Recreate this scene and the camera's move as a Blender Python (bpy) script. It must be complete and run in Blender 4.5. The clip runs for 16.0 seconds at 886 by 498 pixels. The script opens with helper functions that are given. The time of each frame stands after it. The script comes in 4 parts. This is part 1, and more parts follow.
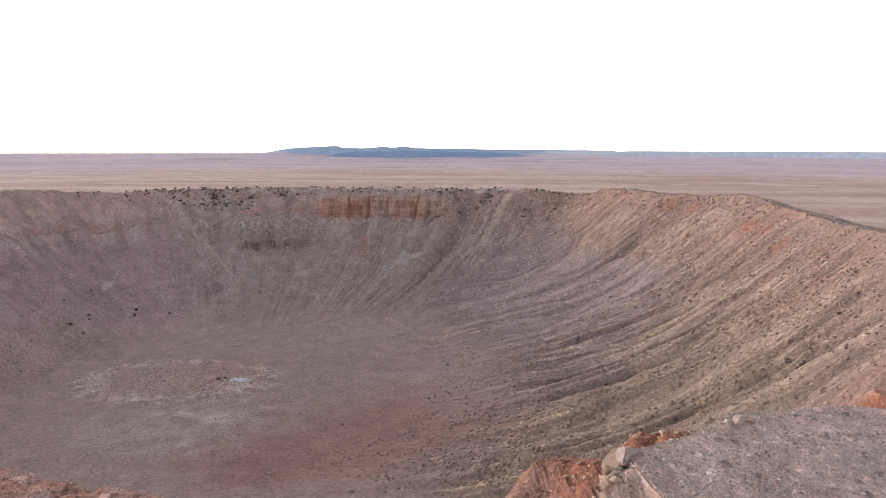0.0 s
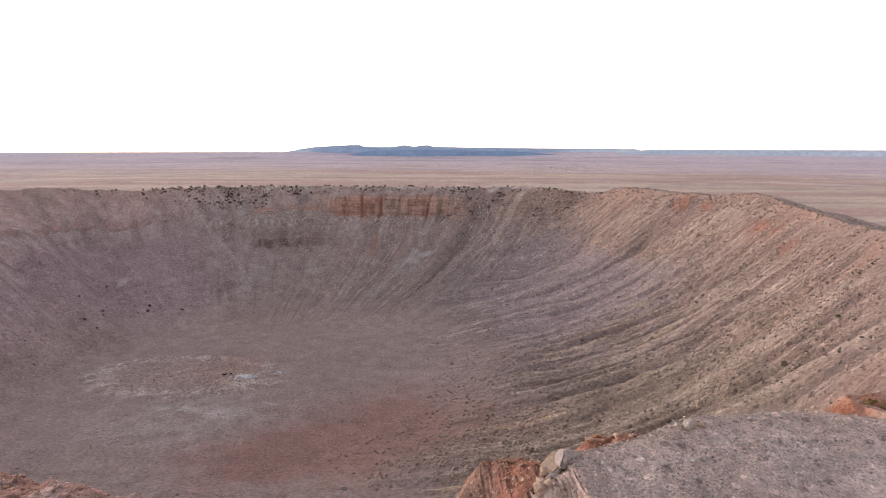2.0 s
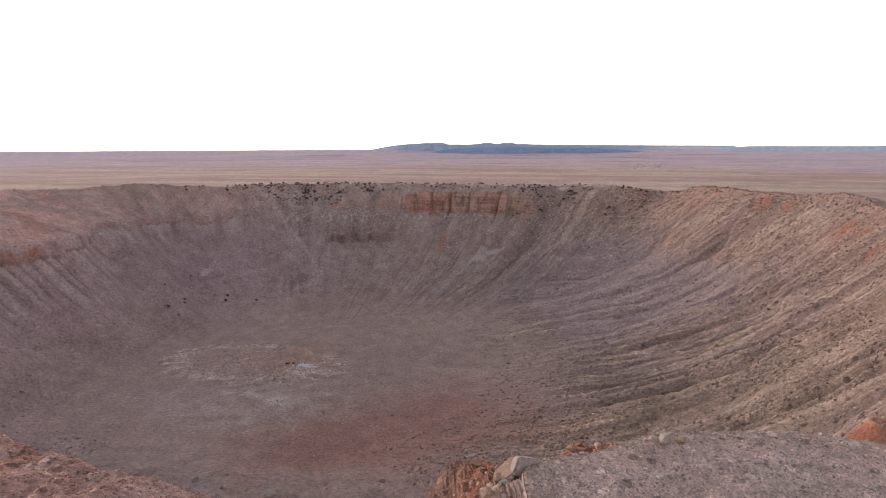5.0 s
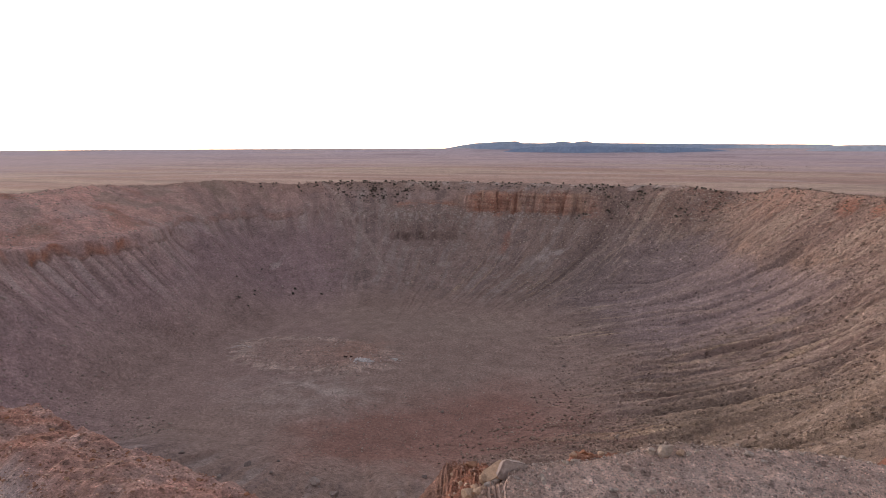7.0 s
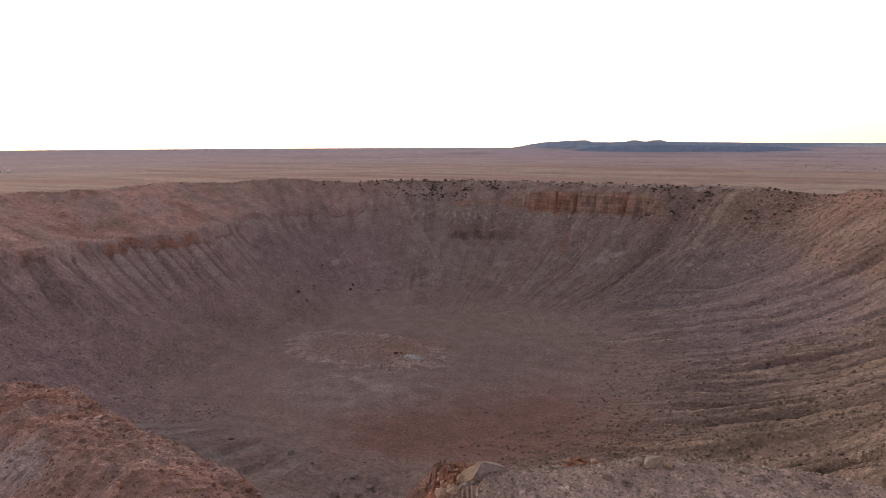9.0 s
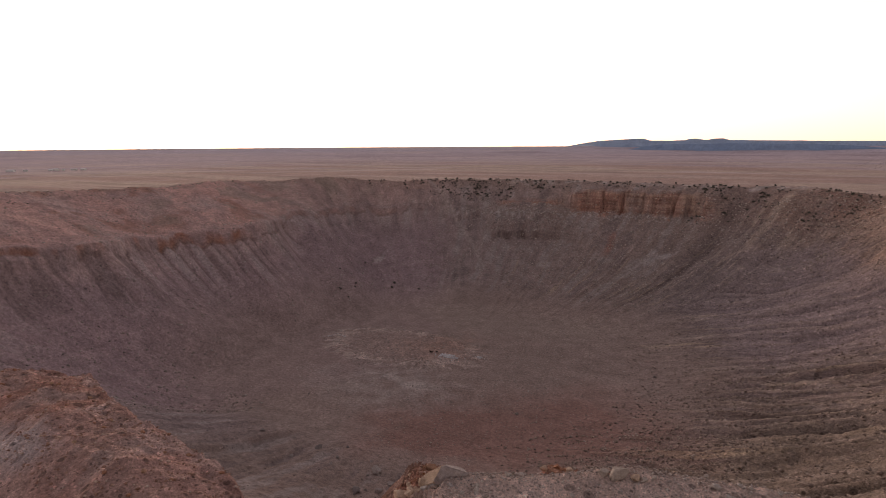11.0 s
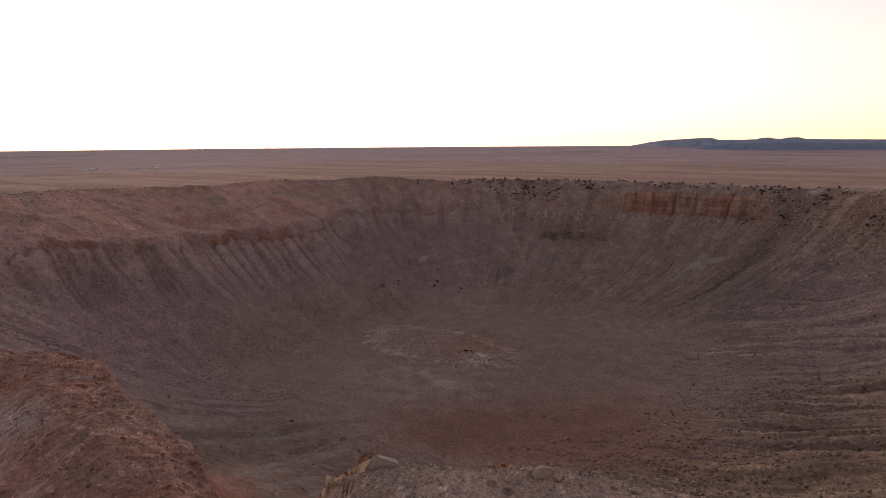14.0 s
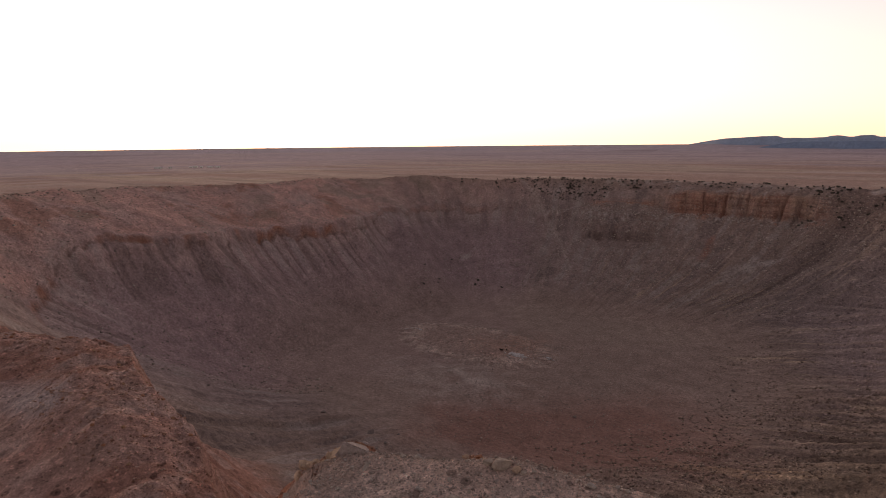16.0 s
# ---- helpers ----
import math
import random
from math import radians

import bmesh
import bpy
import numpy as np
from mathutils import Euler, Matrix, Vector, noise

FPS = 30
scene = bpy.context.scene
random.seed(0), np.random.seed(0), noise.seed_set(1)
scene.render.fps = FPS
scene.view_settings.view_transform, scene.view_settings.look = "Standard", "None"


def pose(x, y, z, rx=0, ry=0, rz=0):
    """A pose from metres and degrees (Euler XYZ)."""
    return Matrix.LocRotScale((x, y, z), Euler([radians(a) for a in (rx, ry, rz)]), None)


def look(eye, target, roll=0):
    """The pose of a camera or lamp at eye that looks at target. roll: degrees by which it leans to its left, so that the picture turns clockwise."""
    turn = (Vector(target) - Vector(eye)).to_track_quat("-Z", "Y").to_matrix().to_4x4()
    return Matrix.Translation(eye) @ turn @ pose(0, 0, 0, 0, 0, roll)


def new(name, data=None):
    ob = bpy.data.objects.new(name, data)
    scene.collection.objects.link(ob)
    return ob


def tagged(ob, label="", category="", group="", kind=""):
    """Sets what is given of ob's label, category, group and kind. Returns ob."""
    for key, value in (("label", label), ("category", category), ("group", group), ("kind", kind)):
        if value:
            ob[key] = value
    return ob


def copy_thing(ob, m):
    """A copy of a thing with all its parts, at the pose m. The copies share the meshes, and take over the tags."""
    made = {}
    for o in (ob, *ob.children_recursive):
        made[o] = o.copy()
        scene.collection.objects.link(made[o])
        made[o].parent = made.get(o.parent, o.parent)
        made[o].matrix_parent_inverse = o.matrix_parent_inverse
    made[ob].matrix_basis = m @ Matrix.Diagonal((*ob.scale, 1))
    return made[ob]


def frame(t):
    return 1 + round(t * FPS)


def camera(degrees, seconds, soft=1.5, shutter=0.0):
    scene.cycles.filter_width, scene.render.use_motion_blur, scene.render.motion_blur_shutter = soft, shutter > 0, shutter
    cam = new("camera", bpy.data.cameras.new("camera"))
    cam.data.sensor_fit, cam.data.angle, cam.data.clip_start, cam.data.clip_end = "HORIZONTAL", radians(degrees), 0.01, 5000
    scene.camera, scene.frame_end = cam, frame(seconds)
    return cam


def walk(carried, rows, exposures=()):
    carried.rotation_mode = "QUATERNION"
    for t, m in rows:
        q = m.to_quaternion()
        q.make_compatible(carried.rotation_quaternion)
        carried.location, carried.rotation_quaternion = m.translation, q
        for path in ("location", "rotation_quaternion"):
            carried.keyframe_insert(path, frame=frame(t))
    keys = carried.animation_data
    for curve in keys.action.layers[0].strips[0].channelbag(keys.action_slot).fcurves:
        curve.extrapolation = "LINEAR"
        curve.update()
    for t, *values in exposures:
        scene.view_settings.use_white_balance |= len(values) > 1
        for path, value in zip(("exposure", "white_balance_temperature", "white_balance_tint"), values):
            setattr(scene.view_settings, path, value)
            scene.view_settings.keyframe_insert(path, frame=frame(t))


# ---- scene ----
cam = camera(72.6, 16.0, 0.6)
PATH = [
    (0, (222.002, -595.683, 240.938), (222.023, -593.71, 240.61), 0.14),
    (0.5, (226.975, -595.488, 240.889), (226.982, -593.515, 240.559), 0.14),
    (1, (231.963, -595.24, 240.814), (231.956, -593.267, 240.484), 0.14),
    (1.5, (236.976, -594.87, 240.733), (236.945, -592.898, 240.402), 0.14),
    (2, (241.993, -594.399, 240.666), (241.938, -592.427, 240.334), 0.07),
    (2.5, (247.016, -593.868, 240.609), (246.926, -591.898, 240.276), 0.07),
    (3, (251.967, -593.294, 240.553), (251.833, -591.327, 240.218), 0.00),
    (3.5, (256.876, -592.65, 240.509), (256.696, -590.687, 240.174), -0.00),
    (4, (261.61, -591.847, 240.486), (261.383, -589.889, 240.149), -0.07),
    (6.5, (284.601, -586.887, 240.486), (284.088, -584.984, 240.144), -0.14),
    (7, (289.07, -585.75, 240.478), (288.498, -583.864, 240.135), -0.14),
    (7.5, (293.499, -584.486, 240.452), (292.872, -582.618, 240.109), -0.21),
    (8, (297.991, -583.018, 240.433), (297.307, -581.17, 240.089), -0.21),
    (8.5, (302.505, -581.289, 240.419), (301.767, -579.462, 240.076), -0.21),
    (9, (306.981, -579.245, 240.417), (306.198, -577.438, 240.072), -0.21),
    (11.5, (328.381, -567.336, 240.759), (327.403, -565.626, 240.411), -0.35),
    (12, (332.68, -565.168, 240.829), (331.67, -563.477, 240.481), -0.35),
    (12.5, (336.938, -563.355, 240.896), (335.897, -561.682, 240.548), -0.35),
    (13, (341.264, -561.808, 240.946), (340.199, -560.151, 240.597), -0.42),
    (13.5, (345.695, -560.267, 241.01), (344.605, -558.627, 240.661), -0.42),
    (14, (350.206, -558.634, 241.062), (349.091, -557.011, 240.714), -0.42),
    (14.5, (354.771, -556.832, 241.073), (353.627, -555.229, 240.724), -0.49),
    (15, (359.329, -554.818, 241.086), (358.154, -553.238, 240.737), -0.49),
    (15.5, (363.818, -552.712, 241.096), (362.607, -551.159, 240.747), -0.49),
    (16, (368.224, -550.644, 241.099), (366.968, -549.127, 240.749), -0.56),
]
walk(cam, [(t, look(eye, target, roll)) for t, eye, target, roll in PATH],
     [(0, 1.36, 6950, 15), (3.5, 1.19, 7100, 18), (7, 0.72, 7400, 22), (9, 0.38, 7700, 25), (12.5, 0.0, 8150, 29), (16, -0.28, 8400, 31)])

# ---- light ----
SUN_LEFT = 57.0          # degrees to the left of +y
SUN_UP = 5.0
world = bpy.data.worlds.new("dusk_sky")
scene.world = world
world.use_nodes = True
wn, wl = world.node_tree.nodes, world.node_tree.links
sky = wn.new("ShaderNodeTexSky")
sky.sky_type = "NISHITA"
sky.sun_disc = False
sky.sun_elevation = radians(SUN_UP)
sky.sun_rotation = radians(-SUN_LEFT)
sky.altitude = 1700
sky.air_density, sky.dust_density, sky.ozone_density = 1.0, 0.8, 3.0
back = wn["Background"]
wl.new(sky.outputs[0], back.inputs[0])
back.inputs[1].default_value = 0.03


def world_math(op, *values):
    node = wn.new("ShaderNodeMath")
    node.operation = op
    for k, v in enumerate(values):
        if isinstance(v, (int, float)):
            node.inputs[k].default_value = v
        else:
            wl.new(v, node.inputs[k])
    return node.outputs[0]


# the bright arch of dusk over the place where the sun goes down
way = wn.new("ShaderNodeTexCoord").outputs["Generated"]
toward = wn.new("ShaderNodeVectorMath")
toward.operation = "DOT_PRODUCT"
wl.new(way, toward.inputs[0])
toward.inputs[1].default_value = (-math.sin(radians(SUN_LEFT)), math.cos(radians(SUN_LEFT)), 0)
split = wn.new("ShaderNodeSeparateXYZ")
wl.new(way, split.inputs[0])
height = world_math("MAXIMUM", split.outputs[2], 0.0)
side = world_math("POWER", world_math("MULTIPLY_ADD", toward.outputs["Value"], 0.5, 0.5), 3.2)
fade = wn.new("ShaderNodeMapRange")
wl.new(height, fade.inputs[0])
for slot, value in zip(fade.inputs[1:5], (0.04, 0.42, 1.62, 0.40)):
    slot.default_value = value
amount = world_math("MULTIPLY", world_math("MULTIPLY_ADD", side, 1.05, 0.46), fade.outputs[0])
tint = wn.new("ShaderNodeValToRGB")
wl.new(height, tint.inputs[0])
tint.color_ramp.elements[0].position, tint.color_ramp.elements[0].color = 0.0, (1.0, 0.74, 0.56, 1)
tint.color_ramp.elements[1].position, tint.color_ramp.elements[1].color = 0.5, (0.86, 0.90, 1.0, 1)
mid = tint.color_ramp.elements.new(0.07)
mid.color = (1.0, 0.875, 0.77, 1)
mid = tint.color_ramp.elements.new(0.19)
mid.color = (0.89, 0.935, 1.0, 1)
arch = wn.new("ShaderNodeBackground")
wl.new(tint.outputs[0], arch.inputs[0])
wl.new(amount, arch.inputs[1])
both = wn.new("ShaderNodeAddShader")
wl.new(back.outputs[0], both.inputs[0])
wl.new(arch.outputs[0], both.inputs[1])
wl.new(both.outputs[0], wn["World Output"].inputs[0])

sun = new("sun", bpy.data.lights.new("sun", "SUN"))
sun.data.energy, sun.data.angle, sun.data.color = 0.54, radians(8), (1.0, 0.76, 0.55)
sl, se = radians(SUN_LEFT), radians(11.0)
sun.matrix_world = look((-1000 * math.sin(sl), 1000 * math.cos(sl), 300 + 1000 * math.tan(se)), (0, 0, 300))


# ---- noise on arrays ----
def lattice(ix, iy, seed):
    """A random number from 0 to 1 for each whole place."""
    h = ix.astype(np.int32).view(np.uint32) * np.uint32(374761393) + iy.astype(np.int32).view(np.uint32) * np.uint32(668265263) + np.uint32(seed * 1442695041 & 0xFFFFFFFF)
    h = (h ^ (h >> np.uint32(13))) * np.uint32(1274126177)
    return ((h ^ (h >> np.uint32(16))) & np.uint32(0xFFFFFF)) / float(0xFFFFFF)


def grain(x, y, seed=0):
    """Smooth value noise from -1 to 1, cells of one unit."""
    ix, iy = np.floor(x), np.floor(y)
    fx, fy = x - ix, y - iy
    fx, fy = fx * fx * (3 - 2 * fx), fy * fy * (3 - 2 * fy)
    a, b = lattice(ix, iy, seed), lattice(ix + 1, iy, seed)
    c, d = lattice(ix, iy + 1, seed), lattice(ix + 1, iy + 1, seed)
    return 2 * ((a * (1 - fx) + b * fx) * (1 - fy) + (c * (1 - fx) + d * fx) * fy) - 1


def fbm(x, y, seed=0, octaves=4):
    total, amp, size = 0, 1.0, 0.0
    for k in range(octaves):
        total = total + amp * grain(x * 2**k, y * 2**k, seed + 17 * k)
        size += amp
        amp *= 0.5
    return total / size


def step(a, b, v):
    u = np.clip((v - a) / (b - a), 0, 1)
    return u * u * (3 - 2 * u)


def bump(v, mid, half):
    return np.clip(1 - np.abs((v - mid) / half), 0, 1) ** 2 * (3 - 2 * np.clip(1 - np.abs((v - mid) / half), 0, 1))


# ---- the crater's form ----
# degrees from +x, crest radius, crest height
CREST = [(-90, 474, 162), (-86.7, 473, 162), (-81, 467, 162), (-78, 458, 161), (-76.4, 460, 161), (-75, 467, 161), (-73, 480, 163), (-71, 489, 163),
         (-69, 497, 162), (-67, 507, 160), (-65, 525, 158), (-63.6, 538, 154), (-62.6, 560, 151), (-61.8, 576, 161), (-60.9, 560, 169), (-60.4, 543, 169.5), (-59.9, 534, 170),
         (-58.3, 536, 170), (-56.2, 537, 171), (-54.2, 543, 170.5), (-52.5, 551, 170), (-51.6, 560, 170), (-50.3, 572, 168), (-48.9, 553, 165), (-46, 560, 166),
         (-35, 565, 172), (-25, 560, 180), (-16, 572, 181), (-8, 570, 180.5), (2, 580, 182), (11, 588, 189), (16, 585, 183), (23, 575, 182), (34, 600, 181),
         (42, 625, 166), (48, 610, 169), (54, 600, 172), (62, 570, 169), (76, 545, 169), (90, 540, 169), (102, 540, 168), (122, 520, 169), (127, 505, 168),
         (135, 540, 172), (141, 525, 176), (147, 518, 176.5), (153, 545, 173), (158, 560, 174), (163, 520, 177), (178, 500, 176), (187, 555, 176), (196, 560, 182), (206, 560, 185),
         (216, 570, 187), (230, 540, 180), (245, 500, 168), (258, 475, 159), (270, 474, 157)]
PROFILE = [(0, 0), (.36, 0), (.42, .02), (.5, .09), (.6, .17), (.7, .29), (.8, .46), (.88, .65), (.94, .83), (1, 1)]
CLIFFED = [(0, 0), (.36, 0), (.42, .02), (.5, .085), (.6, .165), (.7, .26), (.8, .425), (.86, .57), (.905, .685), (.918, .71), (.929, .89), (.936, .925), (1, 1)]
STEEP = [(0, 0), (.36, 0), (.42, .02), (.5, .07), (.6, .13), (.7, .21), (.8, .33), (.88, .47), (.94, .64), (.975, .84), (1, 1)]
LEDGED = [(0, 0), (.33, 0), (.38, .02), (.45, .15), (.55, .36), (.62, .53), (.655, .62), (.668, .68), (.8, .82), (.9, .9), (1, 1)]
PLAIN = 118.0
# gullies down the eastern wall: place along the wall, depth, width, upper end
GULLIES = [(392, 4, 9, .93), (350, 9, 13, .90), (326, 4, 7, .86), (272, 5, 8, .84), (250, 9, 14, .90), (214, 5, 9, .86), (178, 6, 11, .84), (150, 5, 10, .80), (118, 5, 9, .84), (90, 8, 11, .88), (42, 7, 11, .86),
           (8, 5, 9, .82), (-24, 6, 10, .84), (-62, 5, 9, .82), (-96, 6, 11, .86), (-140, 5, 9, .82), (-176, 5, 10, .86)]
# spurs and hollows of the north-eastern corner: degrees, rise, width
SPURS = [(62.0, 3, 1.8), (58.0, -7, 2.2), (51.8, 6, 2.8), (45.6, -5, 2.2), (40.0, 5, 2.4), (34.5, -4, 1.6)]
# the foot of the red bed in the western wall: degrees, share of the crest's radius
BED = [(112, .91), (121, .91), (127, .90), (134, .885), (141, .88), (149, .78), (154, .72), (160, .66), (177, .65), (188, .655), (203, .66), (210, .676), (216, .735), (222, .81), (235, .86), (250, .88)]
# clefts between the buttresses of the cliff: degrees, depth
CLEFTS = [(66.6, .004), (68.8, .011), (72.6, .004), (74.9, .006), (76.4, .003), (78.8, .014), (80.3, .004), (82.6, .009), (86.1, .005), (89.3, .006)]
# places where red earth stands out below the crest: x, y, top, reach
SHELVES = [(283, -432, 158.5, 4), (290, -439, 161.5, 4), (252, -450, 159, 4), (256, -453, 160.5, 4), (261, -459, 164.5, 3.5), (257, -462, 161, 3.5), (263.5, -463, 166.5, 3), (260, -467.5, 164.5, 3), (366, -418, 165.0, 5), (372, -421, 166.5, 4)]


def smooth_table(rows, at, column, period=None):
    x = np.array([row[0] for row in rows], float)
    y = np.array([row[column] for row in rows], float)
    if period:
        x, y = np.concatenate([x[:-1] - period, x, x[1:] + period]), np.concatenate([y[:-1], y, y[1:]])
    slope = np.diff(y) / np.diff(x)
    m = np.zeros(len(x))
    m[1:-1] = np.where(slope[1:] * slope[:-1] > 0, 2 * slope[1:] * slope[:-1] / np.where(slope[1:] + slope[:-1] == 0, 1, slope[1:] + slope[:-1]), 0)
    k = np.clip(np.searchsorted(x, at) - 1, 0, len(x) - 2)
    h = x[k + 1] - x[k]
    u = (at - x[k]) / h
    return ((1 + 2 * u) * (1 - u) ** 2 * y[k] + u * (1 - u) ** 2 * h * m[k] + u * u * (3 - 2 * u) * y[k + 1] + u * u * (u - 1) * h * m[k + 1])


def crest(deg):
    return smooth_table(CREST, deg, 1, 360), smooth_table(CREST, deg, 2, 360)


def far_level(d):
    """The plain's height: level near the crater, climbing far off to where the land meets the sky."""
    true = 2000 / np.clip(1 - (np.maximum(d, 2000) - 2000) / 2620, 0.1212, 1)
    climb = 241 - (d + 640) * (241 - PLAIN) / (true + 640)
    return np.where(d < 2000, PLAIN, climb)


def ridged(x, y, seed, octaves=2):
    return 1 - np.abs(fbm(x, y, seed, octaves))


def land(deg, s):
    """Height, and masks, of the land at an angle and a share of the crest's radius (past 1: outside)."""
    R, H = crest(deg)
    deg = (deg + 90) % 360 - 90
    r = s * R
    x, y = r * np.cos(np.radians(deg)), r * np.sin(np.radians(deg))
    arc = np.radians(deg) * 500
    cliff = step(59, 66, deg) * (1 - step(86, 95, deg))
    ledge = step(138, 155, deg) * (1 - step(240, 262, deg))
    near = step(-95, -82, deg) * (1 - step(-46, -38, deg))
    east = step(-60, -30, deg) * (1 - step(48, 70, deg))
    wob = 0.014 * fbm(arc / 45, s * 2, 5, 4)
    ss = np.clip(s + wob * step(.5, .7, s) * (1 - step(.97, 1, s)), 0, 1)
    block = np.floor(arc / 14 + 1.6 * grain(arc / 31, s * 0, 7))
    flute = 0.0032 * (2 * lattice(block, block * 0, 8) - 1) + 0.007 * grain(arc / 25, s * 0, 9) + 0.002 * fbm(arc / 5, s * 60, 6, 3)
    for at, deep in CLEFTS:
        flute = flute - deep * np.exp(-((deg + .25 * grain(s * 90, arc / 60, 10) - at) / (.12 + 14 * deep)) ** 2)
    base = np.interp(ss, *zip(*PROFILE))
    tall = np.interp(np.clip(s + .7 * wob + flute * step(.88, .91, s) * (1 - step(.97, .99, s)), 0, 1), *zip(*CLIFFED))
    brink = .66 + .23 * step(205, 240, deg)
    shelf = np.interp(np.where(ss < brink, ss * .66 / brink, .66 + (ss - brink) * .34 / (1 - brink)), *zip(*LEDGED))
    base = base * (1 - near) + np.interp(ss, *zip(*STEEP)) * near
    up = base * (1 - cliff - ledge) + tall * cliff + shelf * ledge
    wall = step(.42, .58, s) * (1 - step(.95, 1.0, s))
    z_in = H * up
    shelf2 = step(84, 90, deg) * (1 - step(104, 108, deg))
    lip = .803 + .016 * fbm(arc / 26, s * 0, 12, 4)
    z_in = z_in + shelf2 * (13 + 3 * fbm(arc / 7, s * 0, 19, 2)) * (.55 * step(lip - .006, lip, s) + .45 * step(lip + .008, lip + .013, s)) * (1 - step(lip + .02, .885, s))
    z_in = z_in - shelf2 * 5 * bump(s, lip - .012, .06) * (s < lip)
    lip2 = .862 + .015 * fbm(arc / 25, s * 0, 13, 3)
    z_in = z_in + step(86, 92, deg) * (1 - step(112, 118, deg)) * 9 * step(lip2 - .006, lip2, s) * (1 - step(lip2 + .012, .93, s))
    # gullies and ribs down the wall: level lines run straight along the east and the west, round at the corners
    over = step(-62, -44, deg) * (1 - step(40, 54, deg))
    west = step(146, 162, deg) * (1 - step(222, 238, deg))
    bend = 12 * fbm(x / 120, y / 120, 31, 3) + 3.2 * fbm(x / 32, y / 32, 32, 3)
    te, tw = y + .15 * x + bend, y * .97 - .05 * x + bend
    turn = np.where(over > .5, te, np.where(west > .5, tw + 900, arc + 2000 + bend))
    down = np.where(over > .5, x / 500, np.where(west > .5, -x / 500, s))

    def ribs(across, along, seed, octaves=2):
        total = np.zeros(x.shape)
        for share, u, v in ((1 - over - west, arc + bend, s), (over, te, x / 500), (west, tw, x / 500)):
            k = (share > 0) & (s < 1.02) & (s > .3)
            total[k] += share[k] * ridged(u[k] / across, v[k] * along, seed, octaves)
            seed += 1
        return total

    spread = .55 + .9 * np.clip(fbm(x / 130, y / 130, 33, 2) + .3, 0, 1)
    rib, rib2, rib3, rib4 = ribs(20, 1.6, 11), ribs(52, 1.0, 101), ribs(9, 3.0, 104), ribs(12, 1.8, 107)
    up_high = (.35 + .65 * (1 - step(.80, .97, s))) * step(.40, .80, s)
    fan = np.maximum(over, .75 * step(36, 50, deg) * (1 - step(88, 108, deg))) * step(.35, .43, s) * (1 - step(.66, .88, s))
    gully = wall * spread * ((2.2 + 8.5 * over * up_high) * (rib - .75) + (5.0 + 9.0 * over * up_high) * (rib2 - .75) + (1.0 + 5.0 * over * step(.42, .6, s) * (1 - .6 * step(.82, .93, s))) * (rib3 - .75))
    gully = gully + fan * spread * (2.8 * (rib4 - .72) + 2.2 * (rib3 - .72))
    cut = 0 * x
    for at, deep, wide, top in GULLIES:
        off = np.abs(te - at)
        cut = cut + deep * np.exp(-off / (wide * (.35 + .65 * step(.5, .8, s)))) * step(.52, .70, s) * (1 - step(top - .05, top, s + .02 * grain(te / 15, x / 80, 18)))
    gully = gully - 1.6 * over * cut + 2.2 * over * step(.5, .7, s) * (1 - step(.84, .92, s))
    for at, rise, wide in SPURS:
        gully = gully + rise * np.exp(-((deg + 1.2 * fbm(x / 60, y / 60, 38, 2) - at) / wide) ** 2) * step(.66, .84, s) * (1 - .7 * step(.93, 1.0, s)) * (s < 1)
    bed_s = smooth_table(BED, np.clip(deg, 112, 250), 1)
    beds_on = step(112, 122, deg) * (1 - step(236, 250, deg))
    below = np.clip((bed_s + .012 * fbm(arc / 22, s * 0, 16, 4) - s) / .22, -1, 1)
    chute = ribs(18, 1.4, 111, 3)
    calm = .45 + .55 * step(140, 165, deg)
    gully = gully + beds_on * (4.0 * step(.0, -.03, below) * step(-.30, -.03, below) - (below > 0) * (1 - step(.3, 1, below)) * 8.0 * calm * (chute - .72))
    crag = np.clip(fbm(x / 38, y / 38, 34, 3) * 2.2 - .25, 0, 1) * step(.72, .9, s)
    crag = np.maximum(crag, step(6, 12, deg) * (1 - step(38, 44, deg)) * bump(s, .862 + .02 * fbm(arc / 40, s * 0, 35, 3), .045) * np.clip(.7 + 1.2 * fbm(x / 14, y / 14, 36, 2), 0, 1))
    fine = fbm(x / 5, y / 5, 22, 4)
    rough = wall * ((1.6 - .7 * over) * fbm(x / 16, y / 16, 21, 3) + (.8 + 2.2 * crag + .9 * east * (1 - .7 * over)) * fine + 1.5 * crag * (ridged(x / 9, y / 9, 25) - .6))
    rough = rough + 0.5 * fbm(x / 30, y / 30, 23, 3) + .18 * fine
    heap = np.hypot((x + 52) / 1.75, y - 12)
    ring = bump(heap, 52, 16) * (.5 + .5 * np.clip(1.5 * fbm(x / 25, y / 25, 26, 2) + .6, 0, 1))
    mound = 3.0 * (1 - step(20, 66, heap)) + 2.0 * ring + 1.1 * fine * (1 - step(50, 75, heap)) + 1.5 * bump(np.hypot(x - 20, y - 12), 0, 40)
    z_in = z_in + gully + rough + mound * (s < .5)
    # the outer slope down to the plain
    out = np.maximum(r - R, 0)
    d = np.maximum(r, 1)
    level = far_level(d)
    jag = (1.6 * fbm(arc / 25, s * 0, 41, 3) + 1.3 * fbm(arc / 6, s * 0, 42, 3)) * (1 - near) * (1 + .9 * step(120, 135, deg) * (1 - step(225, 240, deg))) + near * (.5 * fbm(arc / 5, s * 0, 44, 3))
    ridge = H + jag
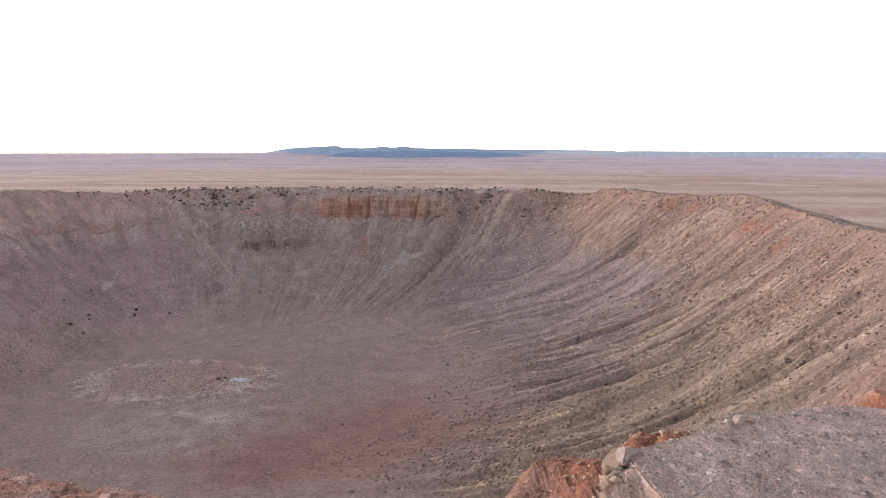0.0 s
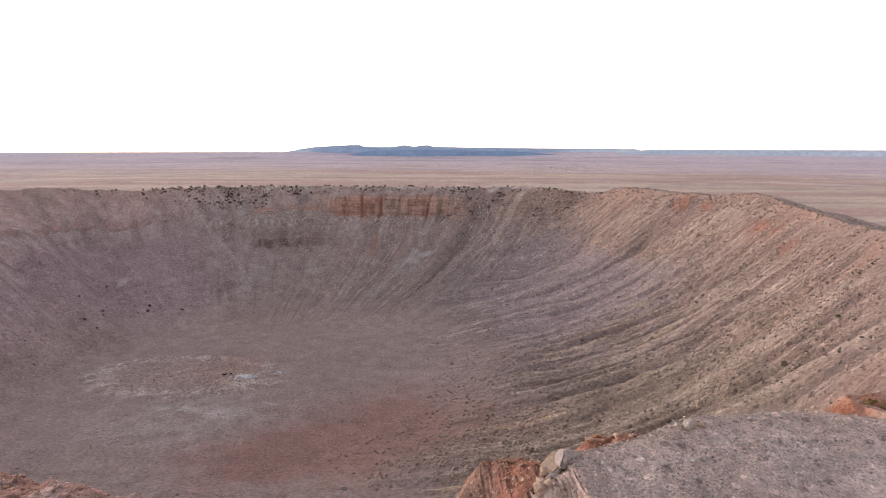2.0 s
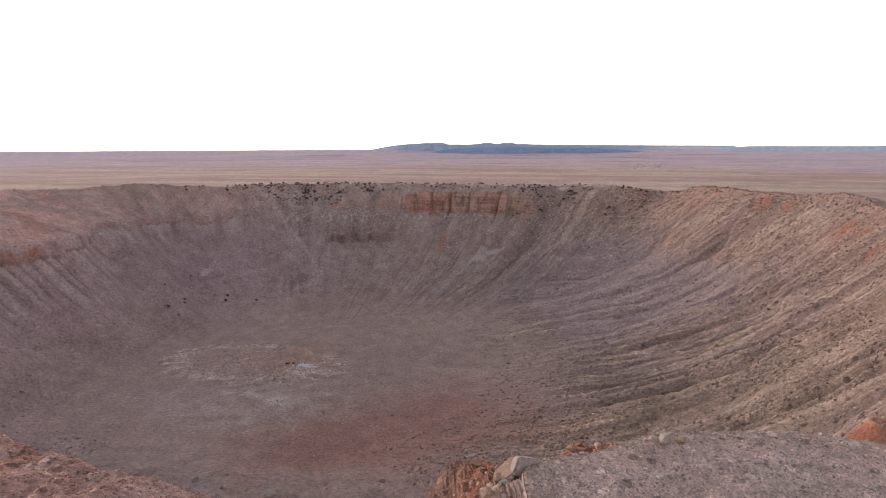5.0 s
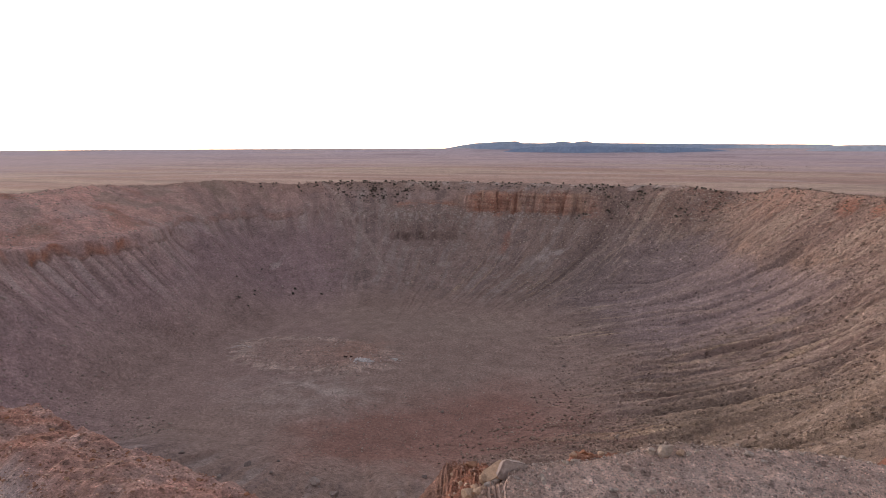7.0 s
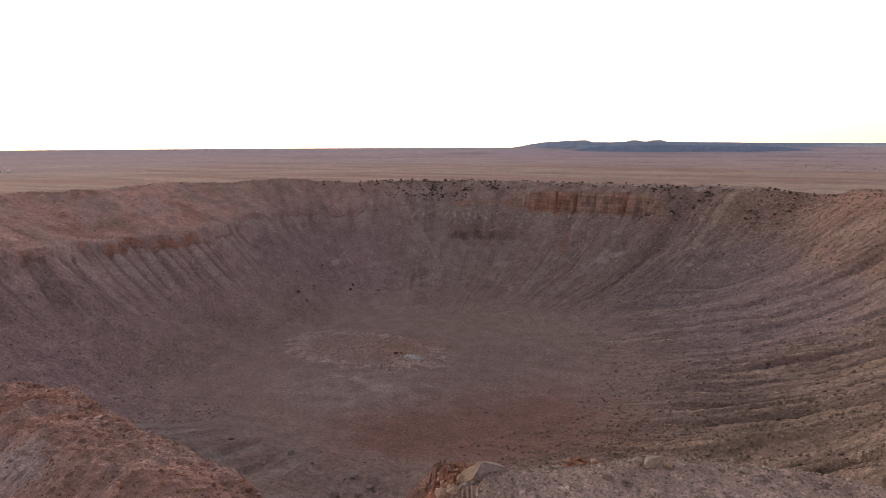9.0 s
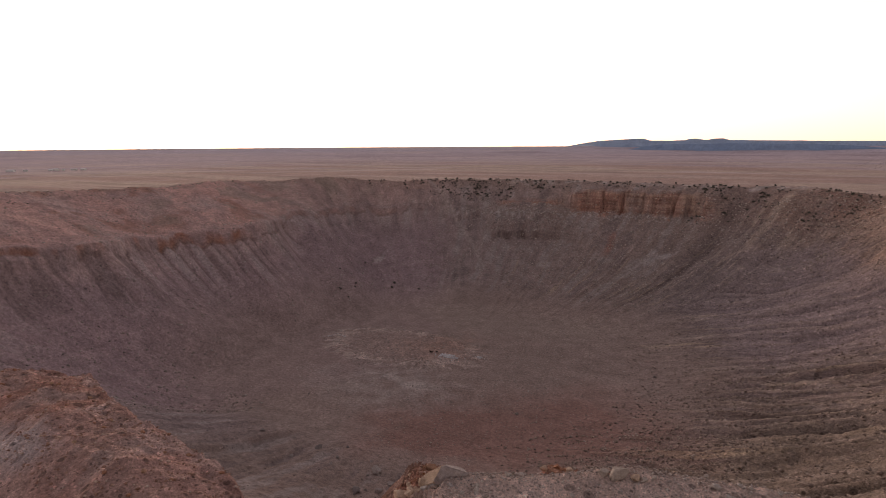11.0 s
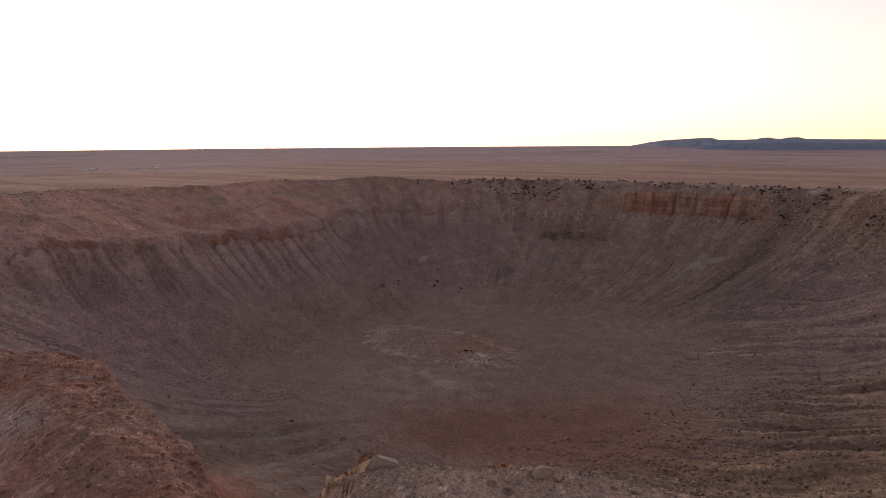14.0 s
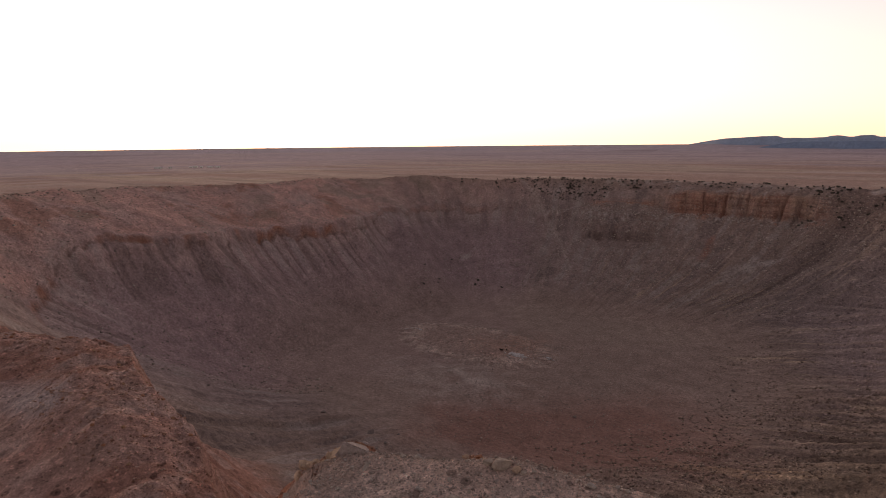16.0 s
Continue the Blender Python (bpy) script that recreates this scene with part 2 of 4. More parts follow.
    z_out = level + (ridge - PLAIN) * np.exp(-(out / 190) ** 1.3) + (fbm(x / 40, y / 40, 43, 4) * 4 + 1.0 * fine) * np.exp(-out / 400) * step(0, 40, out)
    k = step(.96, 1.0, s)
    z = np.where(s < 1, z_in + jag * k, z_out)
    bluff = step(-95, -84, deg) * (1 - step(-64.2, -62.6, deg))
    z = z - 5.5 * bluff * np.exp(-(((s - 1) * R) / 15) ** 2) + 5.5 * bluff * np.exp(-(((s - 1) * R - 24) / 22) ** 2) * .5
    close = near * step(.8, .93, s) * (1 - step(1.15, 1.3, s))
    z = z + close * ((.4 + .8 * bluff) * fbm(x / 2.6, y / 2.6, 51, 4) + (.7 + 1.1 * bluff) * fbm(x / 9, y / 9, 52, 3))
    z = z + close * (1 - step(.97, 1.0, s)) * (1.8 * fbm(x / 7, y / 7, 53, 4) + 1.2 * (ridged(arc / 5, s * 20, 54) - .7))
    for sx, sy, top, wide in SHELVES:
        away = np.hypot(x - sx, y - sy) + 3.5 * fbm(x / 8, y / 8, 57, 3)
        crust = top + 1.8 * fbm(x / 5.5, y / 5.5, 58, 5) + .8 * (ridged(x / 4, y / 4, 59, 3) - .7) - 1.35 * np.maximum(away - wide, 0)
        z = np.where((s < 1) & (crust > z), crust, z)
    # the rim's gravel runs down to the blocks at its corner
    along = x - y
    fill = np.minimum(165.4 + .55 * (along - 729), 169.4) + .5 * fbm(x / 3, y / 3, 55, 3)
    fill = fill - 1.2 * np.maximum(727 - along, 0) - 1.4 * np.maximum(-481 - y, 0) - 2 * np.maximum(y + 461, 0) - 2 * np.maximum(x - 274, 0) - 2.2 * np.maximum(259.5 - x, 0) - 1.5 * np.maximum(-471 - y, 0)
    z = np.where((fill > z) & (near > .9), fill, z)
    return x, y, z, dict(r=r, cliff=cliff, ledge=ledge, near=near, east=east, wall=wall, rib=rib, rib2=rib2, rib3=rib3, out=out, R=R, H=H,
                         arc=arc, crag=crag, fine=fine, ring=ring, heap=heap, turn=turn, bluff=bluff, over=over, down=down, cut=cut, below=below, chute=chute, beds_on=beds_on, rib4=rib4, fan=fan)


def ground_z(x, y):
    deg = (np.degrees(np.arctan2(y, x)) + 90) % 360 - 90
    R, _ = crest(deg)
    return land(deg, np.hypot(x, y) / R)[2]


def mix(a, b, k):
    return a * (1 - k[..., None]) + np.array(b) * k[..., None]


def mix1(a, b, k):
    return a * (1 - k) + b * k


def spot(x, y, sx, sy, wx, wy, n):
    """A stain with a ragged edge round a place."""
    return np.clip(1.35 - np.hypot((x - sx) / wx, (y - sy) / wy) + .7 * n, 0, 1)


def geology(deg, s, x, y, z, m):
    """Base colours of soil and rock, with rib shade and far haze painted in, and how stony they are."""
    deg = (deg + 90) % 360 - 90
    n1, n2 = fbm(x / 60, y / 60, 61, 4), fbm(x / 12, y / 12, 62, 4)
    n3 = fbm(m["turn"] / 15, m["down"] * 7, 63, 4) + .35 * n2
    n4 = fbm(m["turn"] / 4, m["down"] * 12, 64, 3)
    inside = (s < 1.0) * 1.0
    c = np.zeros(x.shape + (3,)) + np.array((.335, .265, .23))
    stony = .25 + m["wall"] * (.38 + .37 * m["east"])
    # grey talus, paler chutes
    c = mix(c, (.40, .318, .305), step(60, 130, deg) * (1 - step(255, 275, deg)) * m["wall"] * .7)
    c = mix(c, (.39, .355, .335), np.clip(m["wall"] * (n3 * 1.7 - .12) * (1 - .4 * m["east"]), 0, .65))
    c = mix(c, (.245, .205, .198), np.clip(m["wall"] * (-n3 * 2.0 - .25), 0, .6))
    # the warm eastern wall
    c = mix(c, (.255, .205, .19), step(38, 46, deg) * (1 - step(62, 70, deg)) * step(.70, .80, s) * inside * .55)
    c = mix(c, (.40, .285, .215), spot(deg, s, 51.5, .915, 3.2, .065, .8 * n2) * inside * .8)
    c = mix(c, (.235, .195, .185), spot(deg, s, 58.5, .90, 3.0, .09, .8 * n2) * inside * .6)
    c = mix(c, (.26, .225, .215), spot(deg, s, 45.5, .92, 2.2, .05, .8 * n2) * inside * .6)
    c = mix(c, (.56, .50, .46), spot(deg, s, 47.8, .968, 1.5, .012, 1.5 * n2) * inside * .8)
    high = step(.66, .92, s)
    c = mix(c, (.315, .232, .196), m["east"] * high * .8 * inside)
    c = mix(c, (.295, .245, .185), m["over"] * (1 - step(-24, -4, deg + 10 * n1)) * step(.52, .64, s) * (1 - step(.86, .95, s + .05 * n1)) * .7)
    c = mix(c, (.265, .225, .215), m["east"] * step(8, 22, deg) * (1 - step(.84, .9, s + .06 * n1)) * m["wall"] * .7)
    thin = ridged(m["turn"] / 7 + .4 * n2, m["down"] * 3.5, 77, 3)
    # rib crests paler: dry grass, with light on the crests painted in
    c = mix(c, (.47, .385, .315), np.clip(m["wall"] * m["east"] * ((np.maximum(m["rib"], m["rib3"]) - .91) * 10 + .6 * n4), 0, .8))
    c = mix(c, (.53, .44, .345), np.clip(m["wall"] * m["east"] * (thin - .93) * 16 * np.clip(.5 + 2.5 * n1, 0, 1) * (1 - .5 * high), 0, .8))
    # shade in the hollows between the ribs, painted dark
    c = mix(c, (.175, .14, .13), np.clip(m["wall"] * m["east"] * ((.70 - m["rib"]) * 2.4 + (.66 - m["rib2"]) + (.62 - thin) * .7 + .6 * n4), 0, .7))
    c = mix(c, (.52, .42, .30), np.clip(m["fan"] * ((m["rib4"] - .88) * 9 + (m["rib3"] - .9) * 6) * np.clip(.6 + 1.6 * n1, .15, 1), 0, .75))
    # shade down the deep gullies, painted dark as well
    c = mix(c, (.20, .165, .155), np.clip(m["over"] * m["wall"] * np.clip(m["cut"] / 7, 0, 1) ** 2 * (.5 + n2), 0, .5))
    c = mix(c, (.365, .302, .298), m["over"] * step(2, 12, deg) * step(.5, .6, s) * (1 - step(.83, .88, s + .03 * n1)) * .7)
    c = mix(c, (.35, .215, .165), m["east"] * step(.9, .95, s) * (s < 1.02) * np.clip(n1 * 3 + n2 - .5, 0, .4))
    c = mix(c, (.43, .31, .235), m["crag"] * m["east"] * inside * bump(s, .862, .09) * (.3 + .5 * np.clip(n2 * 2, 0, 1)))
    for sx, sy, wide in ((530, 195, 16), (556, 38, 17), (538, -50, 16), (548, 160, 12), (552, 0, 9)):
        c = mix(c, (.345, .175, .125), spot(x, y, sx, sy, wide * .6, wide, .9 * n2) * inside * .75)
    # beds in the western wall: red slope above, a rust band, pale chutes below
    on = m["beds_on"] * inside
    c = mix(c, (.455, .315, .275), on * step(-.02, -.12, m["below"]) * np.clip(.62 + .9 * n1 + .3 * n2, .1, .9) * (.45 + .55 * step(140, 160, deg)))
    c = np.where(on[..., None] > 0, c * (1 + (on * (.3 + .7 * step(150, 172, deg)))[..., None] * np.array((.31, .22, .21))), c)
    c = mix(c, (.37, .19, .13), on * step(-.1, -.4, m["below"]) * np.clip(2.4 * fbm(x / 45, y / 30, 82, 3) - .35, 0, .5) * step(146, 165, deg))
    c = mix(c, (.33, .285, .235), on * step(-.1, -.4, m["below"]) * np.clip(-2.2 * fbm(x / 50, y / 40, 83, 3) - .3, 0, .5))
    low = on * (m["below"] > 0)
    tongue = np.clip((.80 - m["chute"]) * 5 + .8 * n4, 0, 1) * (1 - step(.25, .95, m["below"] + .25 * n1))
    c = mix(c, (.38, .285, .292), low * step(.0, .5, m["below"]) * .75)
    c = mix(c, (.53, .455, .44), low * tongue * np.clip(.42 + 1.3 * n1, .08, .7) * (.3 + .7 * step(140, 168, deg)))
    c = mix(c, (.255, .195, .185), low * np.clip((m["chute"] - .84) * 7, 0, .65) * (1 - step(.35, .8, m["below"])) * (.35 + .65 * step(140, 168, deg)))
    c = mix(c, (.36, .165, .105), on * bump(m["below"] + .04 * n2, .0, .06) * np.clip(.3 + 2.2 * n1 + .9 * n2, .0, .85) * (.35 + .65 * step(158, 176, deg)))
    c = mix(c, (.19, .125, .105), on * bump(m["below"] + .03 * n2, .03, .03) * np.clip(.2 + 2.0 * n2, 0, .6))
    slide = smooth_table([(.60, 104.2), (.656, 106.2), (.80, 111.6), (.87, 114.9), (.935, 116.8), (1.0, 120.0)], np.clip(s, .6, 1), 1)
    c = mix(c, (.46, .395, .36), inside * (s > .62) * np.clip(1.2 - np.abs(deg - slide + .3 * n2) / .75, 0, 1) * .7)
    # the cliff
    rel = z / m["H"]
    beds = grain(z / 2.3 + .5 * n2, m["arc"] / 60, 66)
    beds2 = grain(z / 1.1, m["arc"] / 25, 78)
    face = m["cliff"] * step(.68, .72, rel + .05 * n2 + .03 * n1) * (1 - step(.88, .95, rel + .05 * n2)) * inside
    side = 1 - step(86, 100, deg)
    c = mix(c, (.41, .228, .175), face * np.clip(.6 + .6 * n2 + .9 * n1, .15, 1) * (.55 + .45 * side))
    c = mix(c, (.45, .275, .205), face * np.clip(beds + .9 * n1, 0, .65) * side)
    c = mix(c, (.22, .12, .09), face * np.clip(-beds * .8 + .5 * n4 - .8 * beds2, 0, .6))
    c = mix(c, (.50, .38, .30), face * np.clip(beds2 * 1.6 - .35, 0, .5))
    joints = fbm(m["arc"] / 7, z / 22, 76, 4)
    c = mix(c, (.18, .10, .08), face * np.clip(joints * 2.2 - .5, 0, .4))
    c = mix(c, (.45, .33, .25), face * np.clip(-joints * 2.0 - .3, 0, .5))
    c = mix(c, (.40, .22, .16), bump(rel + .02 * n1, .765, .06) * step(90, 94, deg) * (1 - step(103, 107, deg)) * inside * np.clip(.55 + n2 + .7 * beds, 0, .9))
    c = mix(c, (.56, .53, .50), inside * bump(rel, .665, .045) * step(62, 70, deg) * (1 - step(112, 118, deg)) * np.clip(3.5 * fbm(x / 5, y / 5, 67, 2) - .5, 0, .8))
    bench = step(86, 91, deg) * (1 - step(104, 108, deg)) * inside * bump(s, .825, .035)
    c = mix(c, (.26, .19, .165), bench * np.clip(.35 + 1.6 * n2, 0, .75))
    c = mix(c, (.42, .35, .32), bench * np.clip(4 * fbm(x / 4, y / 3, 65, 3) - .6, 0, .6))
    # shade of the undercut below the bench's lip, painted as a dark line
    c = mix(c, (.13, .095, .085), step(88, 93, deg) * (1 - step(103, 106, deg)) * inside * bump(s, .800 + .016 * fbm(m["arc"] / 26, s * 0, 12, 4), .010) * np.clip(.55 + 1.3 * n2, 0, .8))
    c = mix(c, (.34, .16, .12), spot(x, y, 95, 425, 7, 28, n2) * .6)
    c = mix(c, (.46, .43, .41), spot(x, y, 165, 384, 9, 9, .5 * n2) * .75)
    c = mix(c, (.46, .42, .39), spot(x, y, 94, 390, 14, 9, n2) * .55)
    c = mix(c, (.47, .44, .42), spot(x, y, 181, 397, 14, 8, 1.6 * n2) * .6)
    c = mix(c, (.48, .45, .43), spot(x, y, -255, 266, 6, 16, n2) * .6)
    c = mix(c, (.50, .455, .42), bump(s, 1.0, .03) * step(48, 54, deg) * (1 - step(98, 112, deg)) * np.clip(2.6 * fbm(x / 14, y / 9, 79, 3) + .05, 0, .8))
    c = mix(c, (.58, .55, .53), inside * bump(s, .87, .035) * step(94, 98, deg) * (1 - step(104, 108, deg)) * np.clip(4.5 * fbm(x / 4, y / 3, 80, 2) - .9, 0, .85))
    c = mix(c, (.42, .345, .31), spot(deg, s, 117, .93, 1.0, .09, .3 * n2) * .6)
    # the floor
    flat = 1 - step(.36, .6, s)
    c = mix(c, (.365, .288, .25), flat * .75)
    earth = np.clip(spot(x, y, 178, -112, 112, 88, 1.0 * n1) + spot(x, y, 95, -170, 60, 50, 1.0 * n1), 0, 1)
    c = mix(c, (.285, .165, .135), earth ** 1.3 * .8 * (s < .85))
    c = mix(c, (.36, .30, .255), spot(x, y, 60, 170, 150, 60, n1) * .5 * (s < .7))
    inner = 1 - step(44, 66, m["heap"])
    c = mix(c, (.46, .355, .305), inner * .7 * (s < .5))
    c = mix(c, (.64, .54, .475), np.clip(m["ring"] * (.5 + 3.2 * fbm(x / 6, y / 6, 75, 4)), 0, 1) * .95 * (s < .5))
    c = mix(c, (.44, .295, .235), spot(x, y, -8, 30, 40, 45, n2) * .7 * (s < .5))
    c = mix(c, (.45, .41, .38), np.clip(spot(x, y, -5, -88, 75, 42, 1.1 * n1 + .7 * n2) * (.6 + n2), 0, 1) * .42)
    c = mix(c, (.68, .64, .60), np.clip(spot(x, y, -18, -70, 14, 6, n2) + spot(x, y, 21, -80, 16, 7, n2), 0, 1) * .4)
    stony = mix1(.3 + .8 * inner + .4 * m["ring"] - .25 * earth, stony, step(.40, .58, s))
    # the rim near by
    top = m["near"] * step(.985, 1.0, s)
    c = mix(c, (.63, .495, .43), top * .94)
    c = mix(c, (.59, .505, .455), top * np.clip(2.2 * n2 - .2, 0, .5))
    edge = m["near"] * bump(s, .995, .012) * step(-60.1, -59.5, deg)
    c = mix(c, (.46, .35, .265), edge * .7)
    face = m["near"] * (1 - step(-48.2, -46.8, deg)) * step(.80, .9, s) * (1 - step(.982 + .02 * (deg < -59.9), .993 + .02 * (deg < -59.9), s))
    c = mix(c, (.36, .15, .092), face * np.clip(.85 + .4 * n2, 0, 1) * (.55 + .45 * step(.9, .94, s)))
    c = mix(c, (.44, .245, .145), face * np.clip(2.4 * fbm(x / 6, y / 6, 68, 3) - .3, 0, .4))
    flank = m["bluff"] * step(.80, .9, s) * (1 - step(1.12, 1.2, s))
    c = mix(c, (.465, .29, .245), flank * np.clip(.9 + .4 * n2, 0, 1))
    c = mix(c, (.35, .165, .115), flank * np.clip(2.0 * n1 + 1.2 * n2 - .15, 0, .4))
    c = mix(c, (.55, .49, .475), spot(x, y, 138, -492, 22, 9, 1.2 * n2) * .85)
    c = mix(c, (.54, .42, .38), flank * np.clip(2.2 * fbm(x / 9, y / 9, 69, 3) - .25, 0, .5))
    skirt = step(726.8, 729.2, x - y + 1.2 * n2) * (1 - step(274, 276, x)) * step(-484, -480, y) * (1 - step(-462, -460.5, y)) * step(250, 253, x) * m["near"]
    c = mix(c, (.53, .415, .355), skirt * .95)
    top = np.maximum(top, skirt)
    stony = np.maximum(stony * (1 - top), np.maximum(.07 * top, .6 * flank))
    # the plain
    c = mix(c, (.36, .165, .105), spot(x, y, 367, -419, 13, 11, n2) * .9)
    far = step(50, 260, m["out"])
    streak = fbm(x / 700 + .3 * n1, y / 130, 71, 5)
    streak2 = fbm(x / 300, y / 60, 72, 4)
    c = mix(c, (.465, .36, .305), far)
    c = mix(c, (.375, .255, .21), far * np.clip(streak * 2.0 + .05, 0, .6))
    c = mix(c, (.52, .43, .33), far * np.clip(-streak * 2 + streak2, 0, .6))
    c = mix(c, (.29, .235, .215), far * np.clip(streak2 * 2.4 - .35, 0, .55))
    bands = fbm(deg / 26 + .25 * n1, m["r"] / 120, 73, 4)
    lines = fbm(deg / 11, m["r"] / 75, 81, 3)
    # haze over the far plain, painted lavender into its colour
    far_haze = step(2300, 3500, m["r"] + 500 * bands)
    c = mix(c, (.50, .435, .475), far_haze * .85)
    c = mix(c, (.38, .33, .375), far_haze * np.clip(2.0 * bands - .1, 0, .5))
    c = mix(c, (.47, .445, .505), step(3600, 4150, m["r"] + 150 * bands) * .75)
    c = mix(c, (.56, .48, .45), step(1300, 2200, m["r"]) * np.clip(3.2 * lines - 1.0, 0, .55))
    c = mix(c, (.25, .205, .20), step(1500, 2400, m["r"]) * np.clip(-3.2 * lines - 1.1, 0, .4))
    stony = np.where(m["out"] > 0, np.maximum(top, .5 * (1 - far)) + .12, stony)
    c = np.clip(c * np.array((1.045, .985, .99)) * (1 + .14 * n2 + .08 * n1)[..., None], .02, .9)
    return np.concatenate([c, np.clip(stony, 0, 1)[..., None]], -1)


def graded(parts):
    out = []
    for a, b, n in parts:
        out.append(np.linspace(a, b, n, endpoint=False))
    return np.concatenate(out)


# ---- materials ----
class Nodes:
    """Short ways to wire a material."""

    def __init__(self, name, rough=.9, gloss=.2):
        self.mat = bpy.data.materials.new(name)
        self.mat.use_nodes = True
        self.n, self.l = self.mat.node_tree.nodes, self.mat.node_tree.links
        self.p = self.n["Principled BSDF"]
        self.p.inputs["Roughness"].default_value = rough
        self.p.inputs["Specular IOR Level"].default_value = gloss
        self.co = self.n.new("ShaderNodeTexCoord").outputs["Object"]

    def wire(self, value, socket):
        if hasattr(value, "is_output"):
            self.l.new(value, socket)
        else:
            socket.default_value = value

    def math(self, op, *values):
        node = self.n.new("ShaderNodeMath")
        node.operation = op
        for k, v in enumerate(values):
            self.wire(v, node.inputs[k])
        return node.outputs[0]

    def noise(self, scale, detail=6, rough=.6):
        node = self.n.new("ShaderNodeTexNoise")
        self.l.new(self.co, node.inputs["Vector"])
        node.inputs["Scale"].default_value, node.inputs["Detail"].default_value, node.inputs["Roughness"].default_value = scale, detail, rough
        return node.outputs[0]

    def cells(self, scale):
        node = self.n.new("ShaderNodeTexVoronoi")
        self.l.new(self.co, node.inputs["Vector"])
        node.inputs["Scale"].default_value = scale
        part = self.n.new("ShaderNodeSeparateColor")
        self.l.new(node.outputs["Color"], part.inputs[0])
        return node.outputs["Distance"], part.outputs[0], part.outputs[1]

    def span(self, value, a, b, lo, hi):
        node = self.n.new("ShaderNodeMapRange")
        for k, v in enumerate((value, a, b, lo, hi)):
            self.wire(v, node.inputs[k])
        return node.outputs[0]

    def blend(self, k, a, b):
        node = self.n.new("ShaderNodeMix")
        node.data_type = "RGBA"
        self.wire(k, node.inputs[0])
        self.wire(a, node.inputs[6])
        self.wire(b, node.inputs[7])
        return node.outputs[2]

    def scaled(self, colour, k):
        node = self.n.new("ShaderNodeVectorMath")
        node.operation = "SCALE"
        self.wire(colour, node.inputs[0])
        self.wire(k, node.inputs["Scale"])
        return node.outputs[0]

    def bump(self, height, strength, distance):
        node = self.n.new("ShaderNodeBump")
        node.inputs["Strength"].default_value, node.inputs["Distance"].default_value = strength, distance
        self.l.new(height, node.inputs["Height"])
        self.l.new(node.outputs[0], self.p.inputs["Normal"])

    def random(self):
        return self.n.new("ShaderNodeObjectInfo").outputs["Random"]

    def island(self):
        return self.n.new("ShaderNodeNewGeometry").outputs["Random Per Island"]


def soil_material():
    g = Nodes("soil_and_talus", .95, .12)
    at = g.n.new("ShaderNodeAttribute")
    at.attribute_name = "soil"
    stony = at.outputs["Alpha"]
    fine, mid, wide = g.noise(1.6, 6, .7), g.noise(.33, 6, .65), g.noise(.06, 6, .6)
    shade = g.math("MULTIPLY", g.span(fine, .3, .7, .6, 1.4), g.math("MULTIPLY", g.span(mid, .3, .7, .68, 1.32), g.span(wide, .3, .7, .86, 1.14)))
    colour = g.scaled(at.outputs["Color"], shade)
    lumps = None
    # stones, dark and pale, with shrubs and rock shadows painted as dark specks, at three sizes
    for scale, most in ((.10, .24), (.26, .36), (.8, .42), (2.6, .42)):
        d, a, b = g.cells(scale)
        size = g.math("MULTIPLY", g.math("MULTIPLY", g.math("POWER", a, 1.6), most), stony)
        on = g.span(g.math("SUBTRACT", size, d), -.02, .05, 0.0, 1.0)
        kind = g.math("GREATER_THAN", b, .55)
        tone = g.scaled(colour, g.math("MULTIPLY_ADD", kind, 1.15, .42))
        colour = g.blend(g.math("MULTIPLY", on, .85), colour, tone)
        high = g.math("MULTIPLY", on, .35 / scale * .25)
        lumps = high if lumps is None else g.math("ADD", lumps, high)
    g.l.new(colour, g.p.inputs["Base Color"])
    relief = g.math("ADD", g.math("MULTIPLY", wide, 5.0), g.math("ADD", g.math("MULTIPLY", mid, 2.2), g.math("MULTIPLY", fine, .9)))
    relief = g.math("MULTIPLY", relief, g.span(stony, .08, .5, .3, 1.0))
    g.bump(g.math("ADD", relief, lumps), .9, 1.0)
    return g.mat


SOIL = soil_material()

# ---- the ground, one sheet from the crater's floor to the horizon ----
SECTOR = (-86.0, -44.0)
degs = graded([(SECTOR[0], SECTOR[1], 410), (SECTOR[1], 40, 600), (40, 58, 90), (58, 94, 320), (94, 126, 120), (126, 236, 380), (236, 274, 70)])
rows = graded([(.02, .34, 30), (.34, .5, 46), (.5, .9, 176), (.9, .906, 4), (.906, .944, 64), (.944, .96, 10), (.96, 1.05, 66), (1.05, 1.3, 24), (1.3, 2.2, 22), (2.2, 5.0, 36), (5.0, 9.6, 40)])


